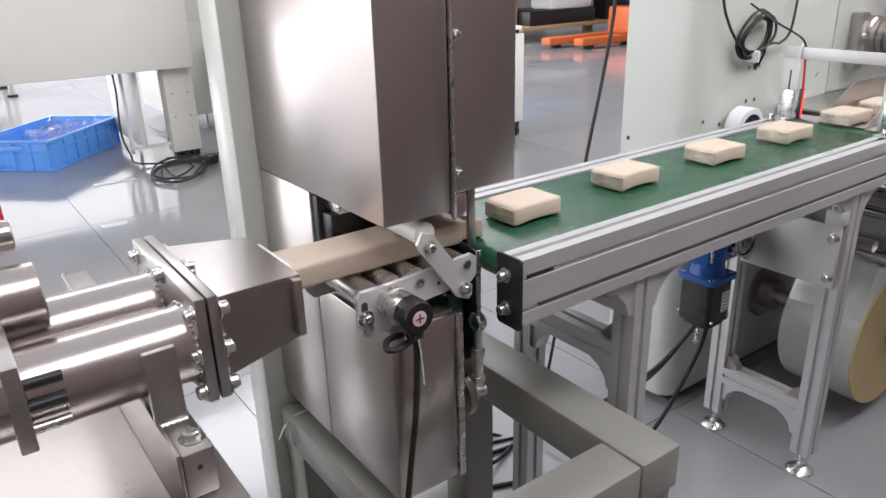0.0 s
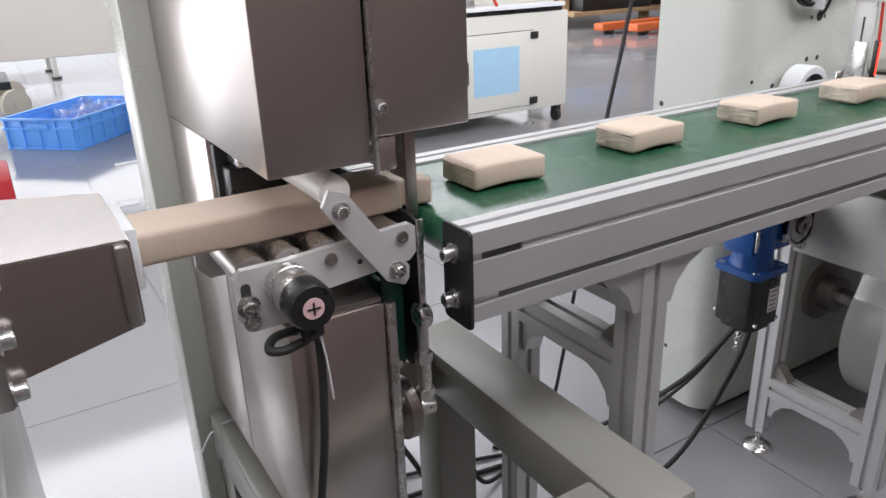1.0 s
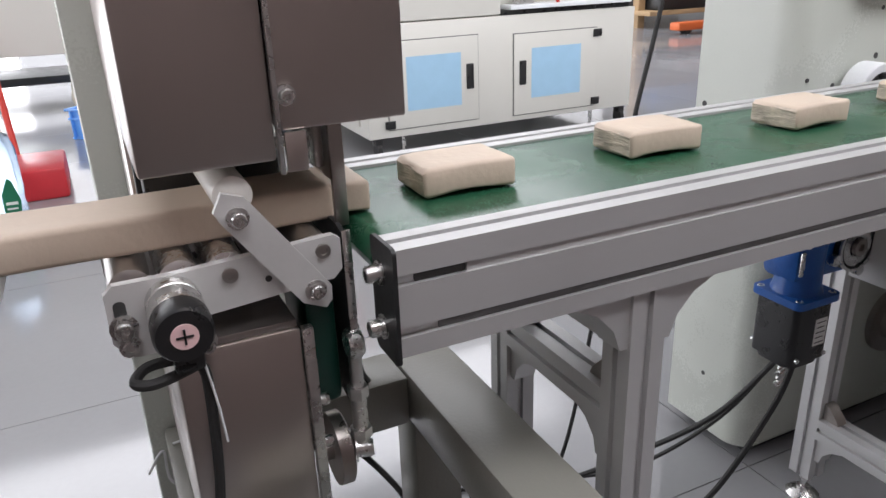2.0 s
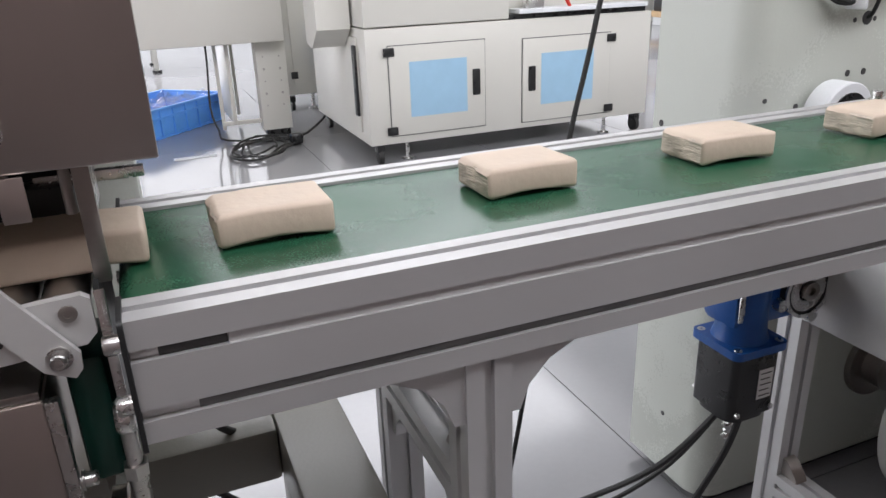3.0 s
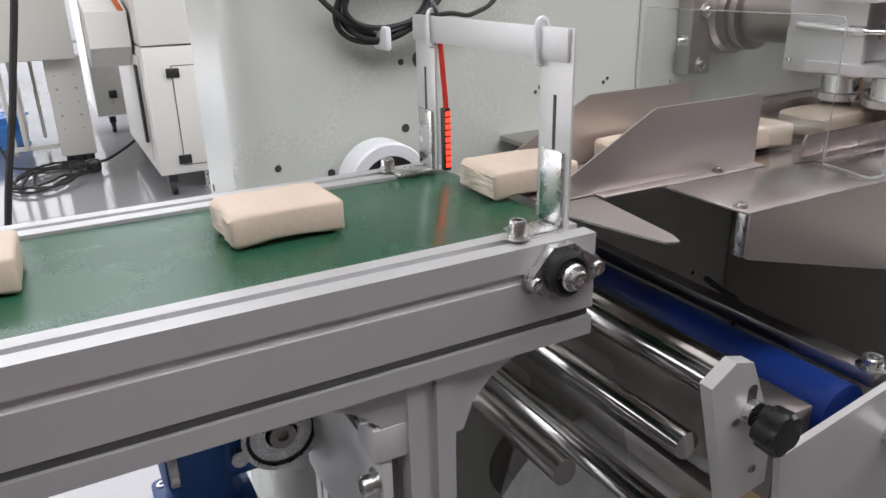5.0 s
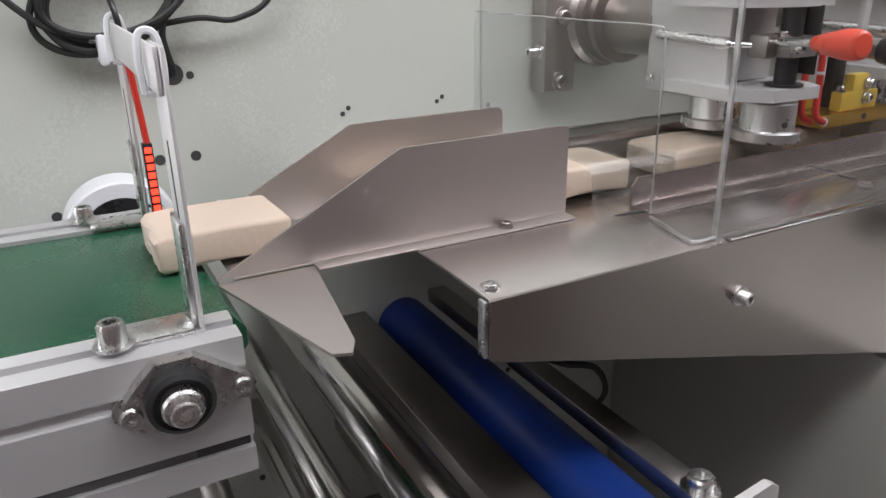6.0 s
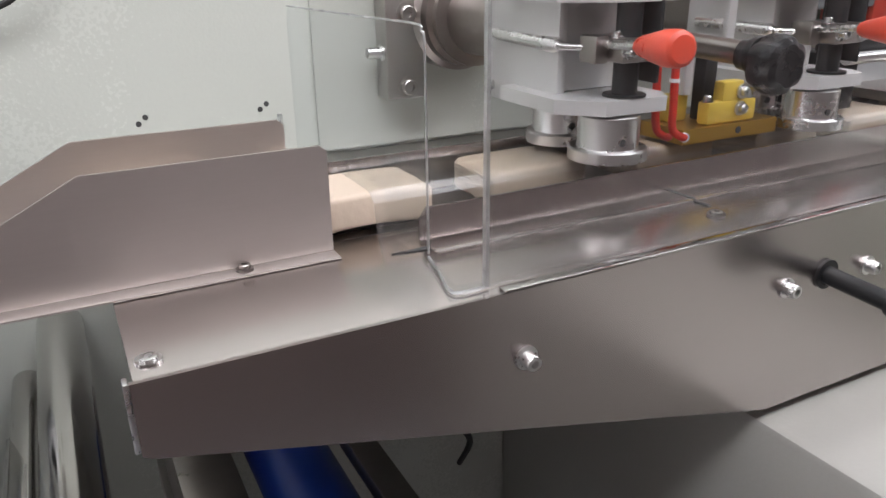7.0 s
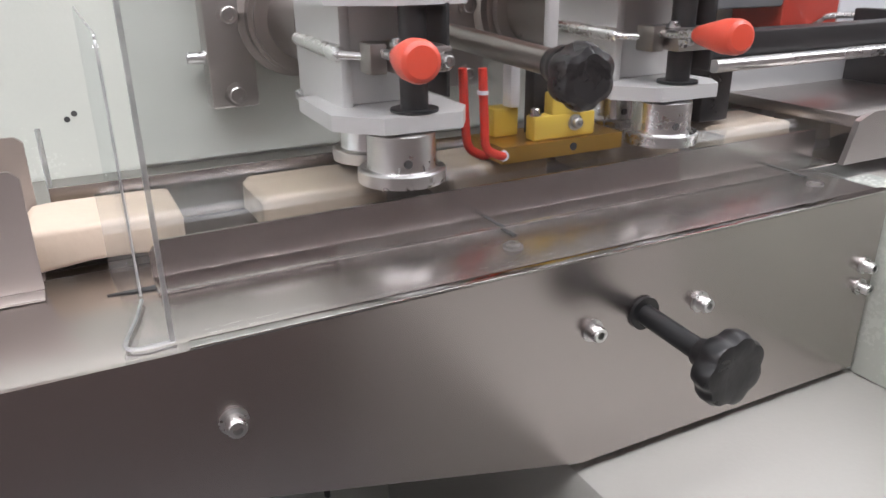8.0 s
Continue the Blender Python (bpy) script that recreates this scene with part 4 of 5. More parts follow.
# ---- acrylic guard ----
def acrylic_guard():
    t = thing("acrylic_guard", (1.7, -0.05, 0.80), "clear bent acrylic guard with polished edges", "guard")
    p = part("front_pane", box(B(), 1.424, 2.028, -0.0585, -0.0555, 0.8020, 1.12), ACRYLIC, t)
    q = part("end_pane", prism(B(), rounded(0.006, 0.30, 0.803, 0.957, 0.012, 4), "x", 1.412, 1.415), ACRYLIC, t)
    r = part("bent_foot", prism(B(), [(1.412, 0.010), (1.415, 0.010), (1.402, -0.0545), (1.424, -0.0555), (1.424, -0.0585), (1.397, -0.0575)], "z", 0.8022, 0.806), ACRYLIC, t)
    for o in (p, q, r):
        o.visible_shadow = False
    part("pane_edge", box(B(), 1.4213, 1.4238, -0.0589, -0.0551, 0.8025, 1.12), ACRYLIC_EDGE, t)
    part("pane_edge", hose(B(), [(1.4135, 0.005, 0.805), (1.4135, 0.005, 0.87), (1.4135, 0.005, 0.945), (1.4135, 0.009, 0.954), (1.4135, 0.018, 0.958), (1.4135, 0.10, 0.958), (1.4135, 0.30, 0.958)], 0.0008, 6), ACRYLIC_EDGE, t)
    part("pane_edge", hose(B(), [(1.4135, 0.005, 0.8022), (1.408, -0.02, 0.8022), (1.400, -0.0555, 0.8022), (1.424, -0.0575, 0.8022)], 0.0012, 6), ACRYLIC_EDGE, t)
    part("mounting_post", rod(B(), (1.37, 0.20, 0.797), (1.37, 0.20, 0.875), 0.0022, seg=10), ACRYLIC_EDGE, t)
    return t


acrylic_guard()


# ---- pull wheels over the film ----
def pull_wheels(dx, first):
    t = thing("pull_wheel_unit", (1.63 + dx, 0.09, 0.82), "turned steel film wheels under an aluminium gear plate", "wheel unit", "film wheel units")
    for x, y in ((1.628, 0.058), (1.634, 0.133)):
        w = part("flanged_wheel", lathe(B(), (x + dx, y, 0.8365), (0, 0, 1), [(0, 0.026), (0.001, 0.0335), (0.010, 0.0335), (0.0112, 0.032), (0.0112, 0.0265), (0.0125, 0.026), (0.0375, 0.026), (0.0385, 0.024), (0.0385, 0.008), (0.0402, 0.008)], 44), CHROME, t)
        part("set_screw", rod(B(), (x + dx - 0.006, y - 0.0262, 0.855), (x + dx - 0.006, y - 0.02, 0.855), 0.0032, seg=10), SLOT, w)
    bm = B()
    prism(bm, [(1.580 + dx, 0.155), (1.578 + dx, 0.068), (1.606 + dx, 0.036), (1.668 + dx, 0.034), (1.682 + dx, 0.056), (1.682 + dx, 0.155)], "z", 0.877, 0.889)
    part("lower_plate", bm, ALU_PLATE, t)
    bm = B()
    prism(bm, [(1.580 + dx, 0.155), (1.578 + dx, 0.070), (1.618 + dx, 0.040), (1.672 + dx, 0.036), (1.684 + dx, 0.070), (1.684 + dx, 0.155)], "z", 0.964, 0.977)
    part("upper_plate", bm, ALU_PLATE, t)
    part("housing", box(B(), 1.6045 + dx, 1.668 + dx, 0.095, 0.150, 0.8895, 0.9635, 0.002), ALU_PLATE, t)
    part("side_plate", box(B(), 1.5945 + dx, 1.6035 + dx, 0.088, 0.20, 0.872, 1.06, 0.002), ALU_PLATE, t)
    for y, z in ((0.095, 0.880), (0.095, 0.975), (0.19, 0.885), (0.19, 1.04)):
        bolt(t, (1.5945 + dx, y, z), (-1, 0, 0), 0.0048, 0.005, None, False)
    part("spindle", rod(B(), (1.637 + dx, 0.052, 0.8892), (1.637 + dx, 0.052, 1.04), 0.0105, seg=20), BLACK_METAL, t)
    part("spindle_collar", lathe(B(), (1.637 + dx, 0.052, 0.8895), (0, 0, 1), [(0, 0.018), (0.002, 0.018), (0.002, 0.0106)], 20), BLACK_METAL, t)
    part("clamp_ring", box(B(), 1.617 + dx, 1.660 + dx, 0.034, 0.086, 0.918, 0.937, 0.003), DARK_STEEL, t)
    bolt(t, (1.622 + dx, 0.034, 0.928), (0, -1, 0), 0.0045, 0.008)
    bolt(t, (1.654 + dx, 0.034, 0.926), (0, -1, 0), 0.0045, 0.006)
    bolt(t, (1.624 + dx, 0.050, 0.937), (0, 0, 1), 0.004, 0.004)
    for x, y in ((1.592, 0.085), (1.592, 0.13), (1.640, 0.062), (1.668, 0.06)):
        bolt(t, (x + dx, y, 0.977), (0, 0, 1), 0.0045, 0.005, None, False)
    part("nut_block", box(B(), 1.603 + dx, 1.6165 + dx, 0.050, 0.072, 0.917, 0.939, 0.002), DARK_STEEL, t)
    h = part("pull_handle", lathe(B(), (1.591 + dx, 0.184, 0.9326), (0.03, -1, -0.037), [(0, 0.003), (0.002, 0.0052), (0.094, 0.0066), (0.098, 0.005), (0.100, 0.0036)], 18), CHROME, t)
    part("handle_neck", rod(B(), (1.594 + dx, 0.085, 0.929), (1.606 + dx, 0.0686, 0.9287), 0.0034, seg=12), CHROME, h)
    bm = B()
    rod(bm, (1.612 + dx, 0.049, 0.932), (1.603 + dx, 0.0, 0.936), 0.0035, seg=12)
    part("knob_stud", bm, CHROME, t)
    bm = B()
    lathe(bm, (1.6035 + dx, 0.002, 0.9355), (-0.15, -1, 0.05), [(0, 0.0055), (0.004, 0.0072), (0.020, 0.0105), (0.034, 0.0130), (0.046, 0.0132), (0.050, 0.0122), (0.052, 0.0095), (0.0525, 0.002)], 20)
    part("red_knob", bm, RED_KNOB, t, "red plastic clamping knob")
    part("guard_bracket", box(B(), 1.655 + dx, 1.658 + dx, 0.035, 0.08, 0.90, 0.965, 0.001), BLACK_METAL, t)
    return t


pull_wheels(-0.016, True)
pull_wheels(0.240, False)


def seal_bar():
    t = thing("seal_heater", (1.75, 0.09, 0.835), "brass heating bar with yellow resin blocks and red wires", "heater")
    part("bar", prism(B(), [(1.704, 0.835), (1.704, 0.849), (1.828, 0.849), (1.828, 0.835)], "y", 0.062, 0.118), BRASS, t)
    part("bar_hole", rod(B(), (1.775, 0.0612, 0.842), (1.775, 0.063, 0.842), 0.0035, seg=12), SLOT, t)
    for x0, x1, y0, y1, z1 in ((1.737, 1.800, 0.066, 0.080, 0.870), (1.755, 1.782, 0.067, 0.080, 0.888), (1.715, 1.74, 0.095, 0.115, 0.874)):
        part("resin_block", box(B(), x0, x1, y0, y1, 0.8492, z1, 0.002), YELLOW, t)
    for x, z in ((1.778, 0.862), (1.778, 0.878)):
        bolt(t, (x, 0.066, z), (0, -1, 0), 0.0048, 0.006)
    for x in (1.742, 1.794):
        bolt(t, (x, 0.073, 0.870), (0, 0, 1), 0.004, 0.005)
    part("stem", box(B(), 1.748, 1.764, 0.085, 0.10, 0.8492, 0.915, 0.002), BLACK_METAL, t)
    part("stem_cap", box(B(), 1.738, 1.768, 0.083, 0.102, 0.9152, 0.921, 0.001), CHROME, t)
    part("side_stem", box(B(), 1.728, 1.738, 0.09, 0.104, 0.8744, 0.91, 0.002), WHITE_PLASTIC, t)
    part("arm", rod(B(), (1.722, 0.3475, 0.934), (1.722, 0.020, 0.920), 0.0105, seg=24), DARK_STEEL, t, "dark steel adjusting shaft")
    part("knob_collar", lathe(B(), (1.722, 0.022, 0.919), (0, -1, 0), [(0, 0.0125), (0.008, 0.0135), (0.012, 0.016), (0.018, 0.016)], 22), BLACK, t)
    part("star_knob", lobed(B(), (1.724, 0.006, 0.914), [(0, 0.016), (0.004, 0.0225), (0.010, 0.0245), (0.020, 0.0245), (0.026, 0.0225), (0.029, 0.017), (0.028, 0.009)], 6, 0.11), BLACK, t, "black lobed adjusting knob")
    for x0, x1, y in ((1.669, 1.6745, 0.066), (1.682, 1.686, 0.058)):
        part("wire", hose(B(), [(x1 + 0.020, y + 0.004, 0.843), (x1 + 0.012, y, 0.8445), (x1, y, 0.853), (x0 + 0.002, y, 0.875), (x0, y, 0.915)], 0.0036, 10), RED_WIRE, t, "red heater wire")
    part("wire_tie", lathe(B(), (1.6825, 0.058, 0.895), (0, 0, 1), [(0, 0.0036), (0, 0.0046), (0.003, 0.0046), (0.003, 0.0036)], 14), WHITE_PLASTIC, t)
    part("wire_end", lathe(B(), (1.704, 0.0615, 0.843), (-0.3, -1, 0), [(0, 0.0045), (0.003, 0.0045), (0.003, 0.0025)], 14), WHITE_PLASTIC, t)
    part("hanger", box(B(), 1.744, 1.754, 0.062, 0.068, 0.905, 1.10, 0.001), ALU_PLATE, t, "bright flat hanger")
    return t


seal_bar()


def drive_shaft(dx):
    t = thing("wheel_drive", (1.56 + dx, 0.3, 0.86), "machined steel shaft on a bolted flange plate", "shaft")
    part("flange_plate", box(B(), 1.535 + dx, 1.582 + dx, 0.318, 0.3475, 0.855, 1.01, 0.003), STEEL_DULL, t)
    for z in (0.868, 0.945):
        bolt(t, (1.560 + dx, 0.318, z), (0, -1, 0), 0.0085, 0.006, STEEL_DULL)
    bolt(t, (1.535 + dx, 0.33, 0.905), (-1, 0, 0), 0.0062, 0.016)
    bm = B()
    lathe(bm, (1.625 + dx, 0.347, 0.940), (0, -1, 0), [(0, 0.058), (0.03, 0.058), (0.036, 0.052), (0.05, 0.052), (0.052, 0.046), (0.060, 0.046), (0.062, 0.050), (0.068, 0.050), (0.070, 0.038), (0.15, 0.036)], 44)
    part("shaft", bm, DARK_STEEL, t)
    return t


drive_shaft(-0.012)
drive_shaft(0.252)
part_holder = thing("tunnel_housing", (2.3, 0.1, 0.62), "grey steel sealing tunnel at the end of the tray", "housing")
part("side_wall", prism(B(), [(2.07, 0.80), (2.07, 0.845), (2.10, 0.90), (3.0, 0.90), (3.0, 0.80)], "y", 0.19, 0.20), ALU, part_holder)
part("front_wall", prism(B(), [(2.062, 0.800), (2.075, 0.842), (2.095, 0.850), (2.9, 0.85), (2.9, 0.80)], "y", 0.006, 0.012), STEEL_DULL, part_holder)
part("deck", box(B(), 2.061, 3.0, -0.30, 0.35, 0.775, 0.7895, 0.002), STEEL_DULL, part_holder)
part("dark_end", box(B(), 2.30, 2.32, 0.0125, 0.1895, 0.79, 0.93, 0.002), BLACK_METAL, part_holder)
part("cover", box(B(), 2.085, 2.60, 0.0125, 0.1895, 0.838, 0.842, 0.001), DARK_STEEL, part_holder)
part("mouth_lip", box(B(), 2.078, 2.085, 0.0125, 0.1895, 0.834, 0.846, 0.001), DARK_STEEL, part_holder)
part("support_leg", box(B(), 2.2, 2.9, 0.02, 0.3, 0.616, 0.775, 0.002), STEEL_DULL, part_holder)
beam_rail = thing("overhead_rail", (2.3, 0.2, 0.93), "black and steel guide rail over the sealing tunnel", "rail")
part("rail", box(B(), 1.96, 3.0, 0.10, 0.13, 0.897, 0.9225, 0.003), BLACK_METAL, beam_rail)
part("rod", rod(B(), (1.96, 0.090, 0.893), (3.0, 0.090, 0.893), 0.0065), CHROME, beam_rail)
part("post", box(B(), 2.6, 2.63, 0.10, 0.13, 0.842, 0.897, 0.002), BLACK_METAL, beam_rail)
part("dark_bracket", box(B(), 1.96, 2.0, 0.10, 0.17, 0.835, 0.897, 0.003), BLACK, beam_rail)
screen_box = thing("control_cabinet", (2.6, 0.345, 0.97), "dark grey control cabinet with a red side panel", "cabinet")
part("shell", box(B(), 1.94, 2.256, 0.26, 0.3475, 0.93, 1.4, 0.004), material("dark_grey_enamel", (0.17, 0.175, 0.185), 0.4), screen_box)
part("red_panel", box(B(), 2.258, 2.370, 0.262, 0.3475, 0.90, 1.4, 0.003), material("red_enamel", (0.50, 0.05, 0.03), 0.4), screen_box, "red enamelled side panel")
part("shell", box(B(), 1.74, 1.90, 0.24, 0.3475, 0.985, 1.4, 0.004), material("brown_enamel", (0.16, 0.07, 0.045), 0.4), screen_box, "brown enamelled panel")
part("door", box(B(), 2.372, 2.98, 0.262, 0.3475, 0.90, 1.4, 0.004), WHITE_PLASTIC, screen_box, "white enamelled door")
part("door_handle", hose(B(), [(2.315, 0.261, 0.902), (2.315, 0.245, 0.912), (2.325, 0.24, 0.916), (2.40, 0.24, 0.915), (2.50, 0.24, 0.912), (2.505, 0.261, 0.910)], 0.004, 8), CHROME, screen_box)


# ---- belt end: gantry with sensor, bearing side ----
def sensor_gantry():
    t = thing("sensor_gantry", (1.03, 0.1, 0.803), "bent strip-metal sensor gantry over the belt end", "bracket")
    for y in (-0.026, 0.205):
        part("upright", box(B(), 1.0345, 1.037, y, y + 0.044, 0.806, 0.968, 0.0008), ALU_PLATE, t)
        part("upright_slot", box(B(), 1.0342, 1.0373, y + 0.020, y + 0.024, 0.84, 0.915), SLOT, t)
        part("foot", box(B(), 0.99, 1.0372, y + 0.002, y + 0.03, 0.8032, 0.8062, 0.0008), ZINC, t)
        part("foot_angle", box(B(), 1.0312, 1.0343, y + 0.006, y + 0.036, 0.8064, 0.870, 0.0008), ZINC, t)
    part("cross_strip", box(B(), 1.0315, 1.034, -0.022, 0.249, 0.942, 0.968, 0.0008), ALU_PLATE, t)
    for y in (0.016, 0.207):
        part("tie", hose(B(), [(1.029, y, 0.939), (1.039, y, 0.939), (1.041, y, 0.957), (1.038, y, 0.972), (1.030, y, 0.972), (1.028, y, 0.957), (1.029, y, 0.939)], 0.0022, 6), WHITE_PLASTIC, t)
    s = part("sensor_bar", box(B(), 1.0385, 1.0465, 0.194, 0.203, 0.806, 0.874, 0.001), BLACK, t, "dark sensor bar with lit red segments")
    for i in range(9):
        z = 0.810 + 0.0070 * i
        part("led", box(B(), 1.0398, 1.0452, 0.1932, 0.1942, z, z + 0.0048), LED, s)
    part("sensor_wire", hose(B(), [(1.043, 0.198, 0.874), (1.042, 0.198, 0.89), (1.040, 0.199, 0.92), (1.038, 0.200, 0.95)], 0.0028, 8), RED_WIRE, t)
    part("sensor_wire", hose(B(), [(1.038, 0.200, 0.95), (1.034, 0.21, 0.985), (1.02, 0.27, 1.02), (1.01, 0.335, 1.06)], 0.0024, 8), BLACK, t)
    return t


sensor_gantry()
bm = B()
lathe(bm, (1.02, 0.300, 0.765), (0, 1, 0), [(0, 0.040), (0, 0.052), (0.002, 0.054), (0.040, 0.054), (0.042, 0.052), (0.042, 0.040)], 44)
solid("tape_roll", bm, WHITE_PLASTIC, "white plastic ring behind the belt end", "ring")
solid("tape_core", lathe(B(), (1.02, 0.298, 0.765), (0, 1, 0), [(0, 0.0385), (0.046, 0.0385)], 36), BLACK, "black hub inside the white ring", "hub")

# coiled cable hung on the cabinet
bm = B()
for j in range(5):
    pts = []
    cx, cz, rx, rz, ph = 1.045 + 0.006 * math.sin(j * 2.1), 0.985 + 0.006 * math.cos(j * 1.7), 0.058 + 0.007 * math.sin(j * 3.3), 0.046 + 0.006 * math.cos(j * 2.3), j * 0.5
    for i in range(15):
        a = 2 * math.pi * i / 14 + ph
        pts.append((cx + rx * math.cos(a) + 0.02 * math.sin(a), 0.340 - 0.004 * j + 0.004 * math.sin(2 * a), cz + rz * math.sin(a)))
    hose(bm, pts, 0.0033, 8, 4)
hose(bm, [(0.90, 0.340, 1.20), (0.905, 0.338, 1.08), (0.935, 0.335, 1.015), (0.98, 0.33, 0.965), (1.02, 0.33, 0.945)], 0.0033)
hose(bm, [(1.09, 0.335, 0.965), (1.085, 0.330, 0.945), (1.092, 0.345, 0.915), (1.092, 0.356, 0.908)], 0.0033)
hose(bm, [(1.07, 0.335, 0.955), (1.12, 0.33, 0.962), (1.16, 0.335, 0.96), (1.20, 0.335, 0.99), (1.22, 0.338, 1.1)], 0.003)
solid("cable_coil", bm, RUBBER, "coil of black cable tied to the cabinet front", "cable")
solid("coil_tie", box(B(), 1.026, 1.034, 0.308, 0.345, 0.925, 0.952, 0.003), WHITE_PLASTIC, "white tie round the cable coil", "cable tie")


# ---- film unwinding rollers and roll ----
def film_station():
    t = thing("film_unwinder", (1.25, 0.1, 0.5), "film unwinding station with steel and blue rollers", "unwinder")
    part("roller", rod(B(), (1.165, -0.10, 0.655), (1.165, 0.352, 0.655), 0.022, seg=36), POLISHED, t, "polished steel guide roller")
    part("roller", rod(B(), (1.125, -0.10, 0.600), (1.125, 0.352, 0.600), 0.014, seg=28), POLISHED, t)
    part("roller", rod(B(), (1.334, -0.115, 0.570), (1.334, 0.352, 0.570), 0.035, seg=40), BLUE_ROLL, t, "glossy blue coated roller")
    part("roller", rod(B(), (1.13, -0.135, 0.500), (1.13, 0.352, 0.500), 0.017, seg=28), POLISHED, t)
    part("roller", rod(B(), (1.05, -0.02, 0.545), (1.05, 0.352, 0.545), 0.014, seg=28), DARK_STEEL, t)
    part("backing_bar", box(B(), 1.371, 1.396, -0.120, 0.352, 0.592, 0.610, 0.002), STEEL_DULL, t)
    part("backing_bar", box(B(), 1.235, 1.282, -0.115, 0.352, 0.50, 0.600, 0.002), DARK_STEEL, t)
    part("side_plate", prism(B(), [(1.215, 0.575), (1.435, 0.612), (1.445, 0.606), (1.452, 0.43), (1.235, 0.43)], "y", -0.134, -0.126), ALU_PLATE, t)
    for x, z in ((1.385, 0.592), (1.400, 0.5955)):
        bolt(t, (x, -0.134, z), (0, -1, 0), 0.006, 0.0025, STEEL_DULL)
    bolt(t, (1.383, -0.108, 0.610), (0, 0, 1), 0.011, 0.012)
    part("clamp_cap", lathe(B(), (1.392, -0.134, 0.54), (0, -1, 0), [(0, 0.011), (0.010, 0.011), (0.010, 0.0145), (0.034, 0.0145), (0.037, 0.012)], 26), CHROME, t)
    part("clamp_key", box(B(), 1.388, 1.404, -0.184, -0.171, 0.537, 0.543, 0.001), BLACK_METAL, t)
    bm = B()
    prism(bm, [(1.122, 0.672), (1.150, 0.690), (1.172, 0.684), (1.212, 0.60), (1.214, 0.54), (1.160, 0.53)], "y", -0.122, -0.108)
    br = part("roller_bracket", bm, ALU_PLATE, t)
    part("bracket_slot", prism(B(), rounded(1.170, 1.182, 0.632, 0.660, 0.005), "y", -0.1224, -0.1216), SLOT, br)
    for x, z in ((1.157, 0.628), (1.190, 0.565)):
        bolt(t, (x, -0.122, z), (0, -1, 0), 0.0045, 0.0015, DARK_STEEL, False)
    part("knob_collar", lathe(B(), (1.176, -0.122, 0.633), (0, -1, 0), [(0, 0.012), (0.008, 0.012), (0.008, 0.008)], 22), CHROME, t)
    bm = lobed(B(), (1.185, -0.122, 0.622), [(0.008, 0.012), (0.012, 0.022), (0.030, 0.023), (0.034, 0.020), (0.035, 0.010)], 5, 0.16, 50)
    part("hand_knob", bm, BLACK, t, "black five-lobed knob")
    part("mounting_arm", box(B(), 1.23, 1.25, -0.126, 0.352, 0.44, 0.47, 0.002), STEEL_DULL, t)
    part("core_shaft", rod(B(), (1.27, -0.04, 0.240), (1.27, 0.352, 0.240), 0.022, seg=24), POLISHED, t)
    part("core_disc", lathe(B(), (1.27, 0.352, 0.240), (0, -1, 0), [(0, 0.075), (0.012, 0.075), (0.014, 0.07), (0.014, 0.045), (0.05, 0.045)], 40), DARK_STEEL, t, "dark steel core disc")
    part("film_sheet", prism(B(), [(1.118, 0.642), (1.148, 0.520), (1.150, 0.505), (1.098, 0.330), (1.1005, 0.329), (1.1525, 0.504), (1.1505, 0.522), (1.1205, 0.642)], "y", 0.0, 0.18), FILM, t, "clear film led over the rollers").visible_shadow = False
    return t


film_station()
bm = B()
lathe(bm, (1.27, 0.185, 0.240), (0, -1, 0), [(0, 0.045), (0.0, 0.188), (0.004, 0.19), (0.188, 0.19), (0.189, 0.188)], 72)
roll = thing("film_roll", (1.27, 0.09, 0.240), "large roll of clear wrapping film on a steel shaft", "film roll")
part("wound_film", bm, FILM_ROLL, roll)
part("board_end", lathe(B(), (1.27, -0.0045, 0.240), (0, -1, 0), [(0, 0.189), (0.004, 0.189), (0.004, 0.045), (0.002, 0.04)], 72), CARD, roll, "tan board end of the roll")
cable([(1.36, 0.10, 0.64), (1.42, 0.12, 0.60), (1.50, 0.16, 0.55), (1.57, 0.22, 0.46), (1.60, 0.30, 0.36)], 0.004, "black cable under the infeed tray")


# ---- the machines behind ----
def door_unit(t, x0, x1, z0, z1, y, hinge_left):
    d = part("door", box(B(), x0, x1, y - 0.012, y - 0.001, z0, z1, 0.003), PAINT_WHITE, t)
    w, h = x1 - x0, z1 - z0
    part("door_gap", box(B(), x0 - 0.0045, x1 + 0.0045, y - 0.004, y - 0.0008, z0 - 0.0045, z1 + 0.0045), GROOVE_SHADE, t)
    part("blue_film", box(B(), x0 + w * 0.20, x0 + w * 0.80, y - 0.0135, y - 0.0125, z0 + h * 0.20, z0 + h * 0.82), PANEL_BLUE, d, "pale blue protective film")
    hx = x1 - 0.055 if hinge_left else x0 + 0.055
    part("handle", box(B(), hx - 0.022, hx + 0.022, y - 0.020, y - 0.0125, z0 + h * 0.38, z0 + h * 0.68, 0.006), BLACK, d, "black recessed handle")
    gx = x0 if hinge_left else x1
    for q in (0.06, 0.94):
        part("hinge", box(B(), gx - 0.030, gx + 0.030, y - 0.022, y - 0.0125, z0 + h * q - 0.022, z0 + h * q + 0.022, 0.004), BLACK, d)
    return d


def caster(t, x, y):
    w = part("caster_wheel", lathe(B(), (x - 0.014, y, 0.042), (1, 0, 0), [(0, 0.030), (0.002, 0.042), (0.026, 0.042), (0.028, 0.030)], 24), RUBBER, t)
    part("caster_fork", box(B(), x - 0.022, x + 0.022, y - 0.028, y + 0.028, 0.065, 0.105, 0.004), BLACK, t)


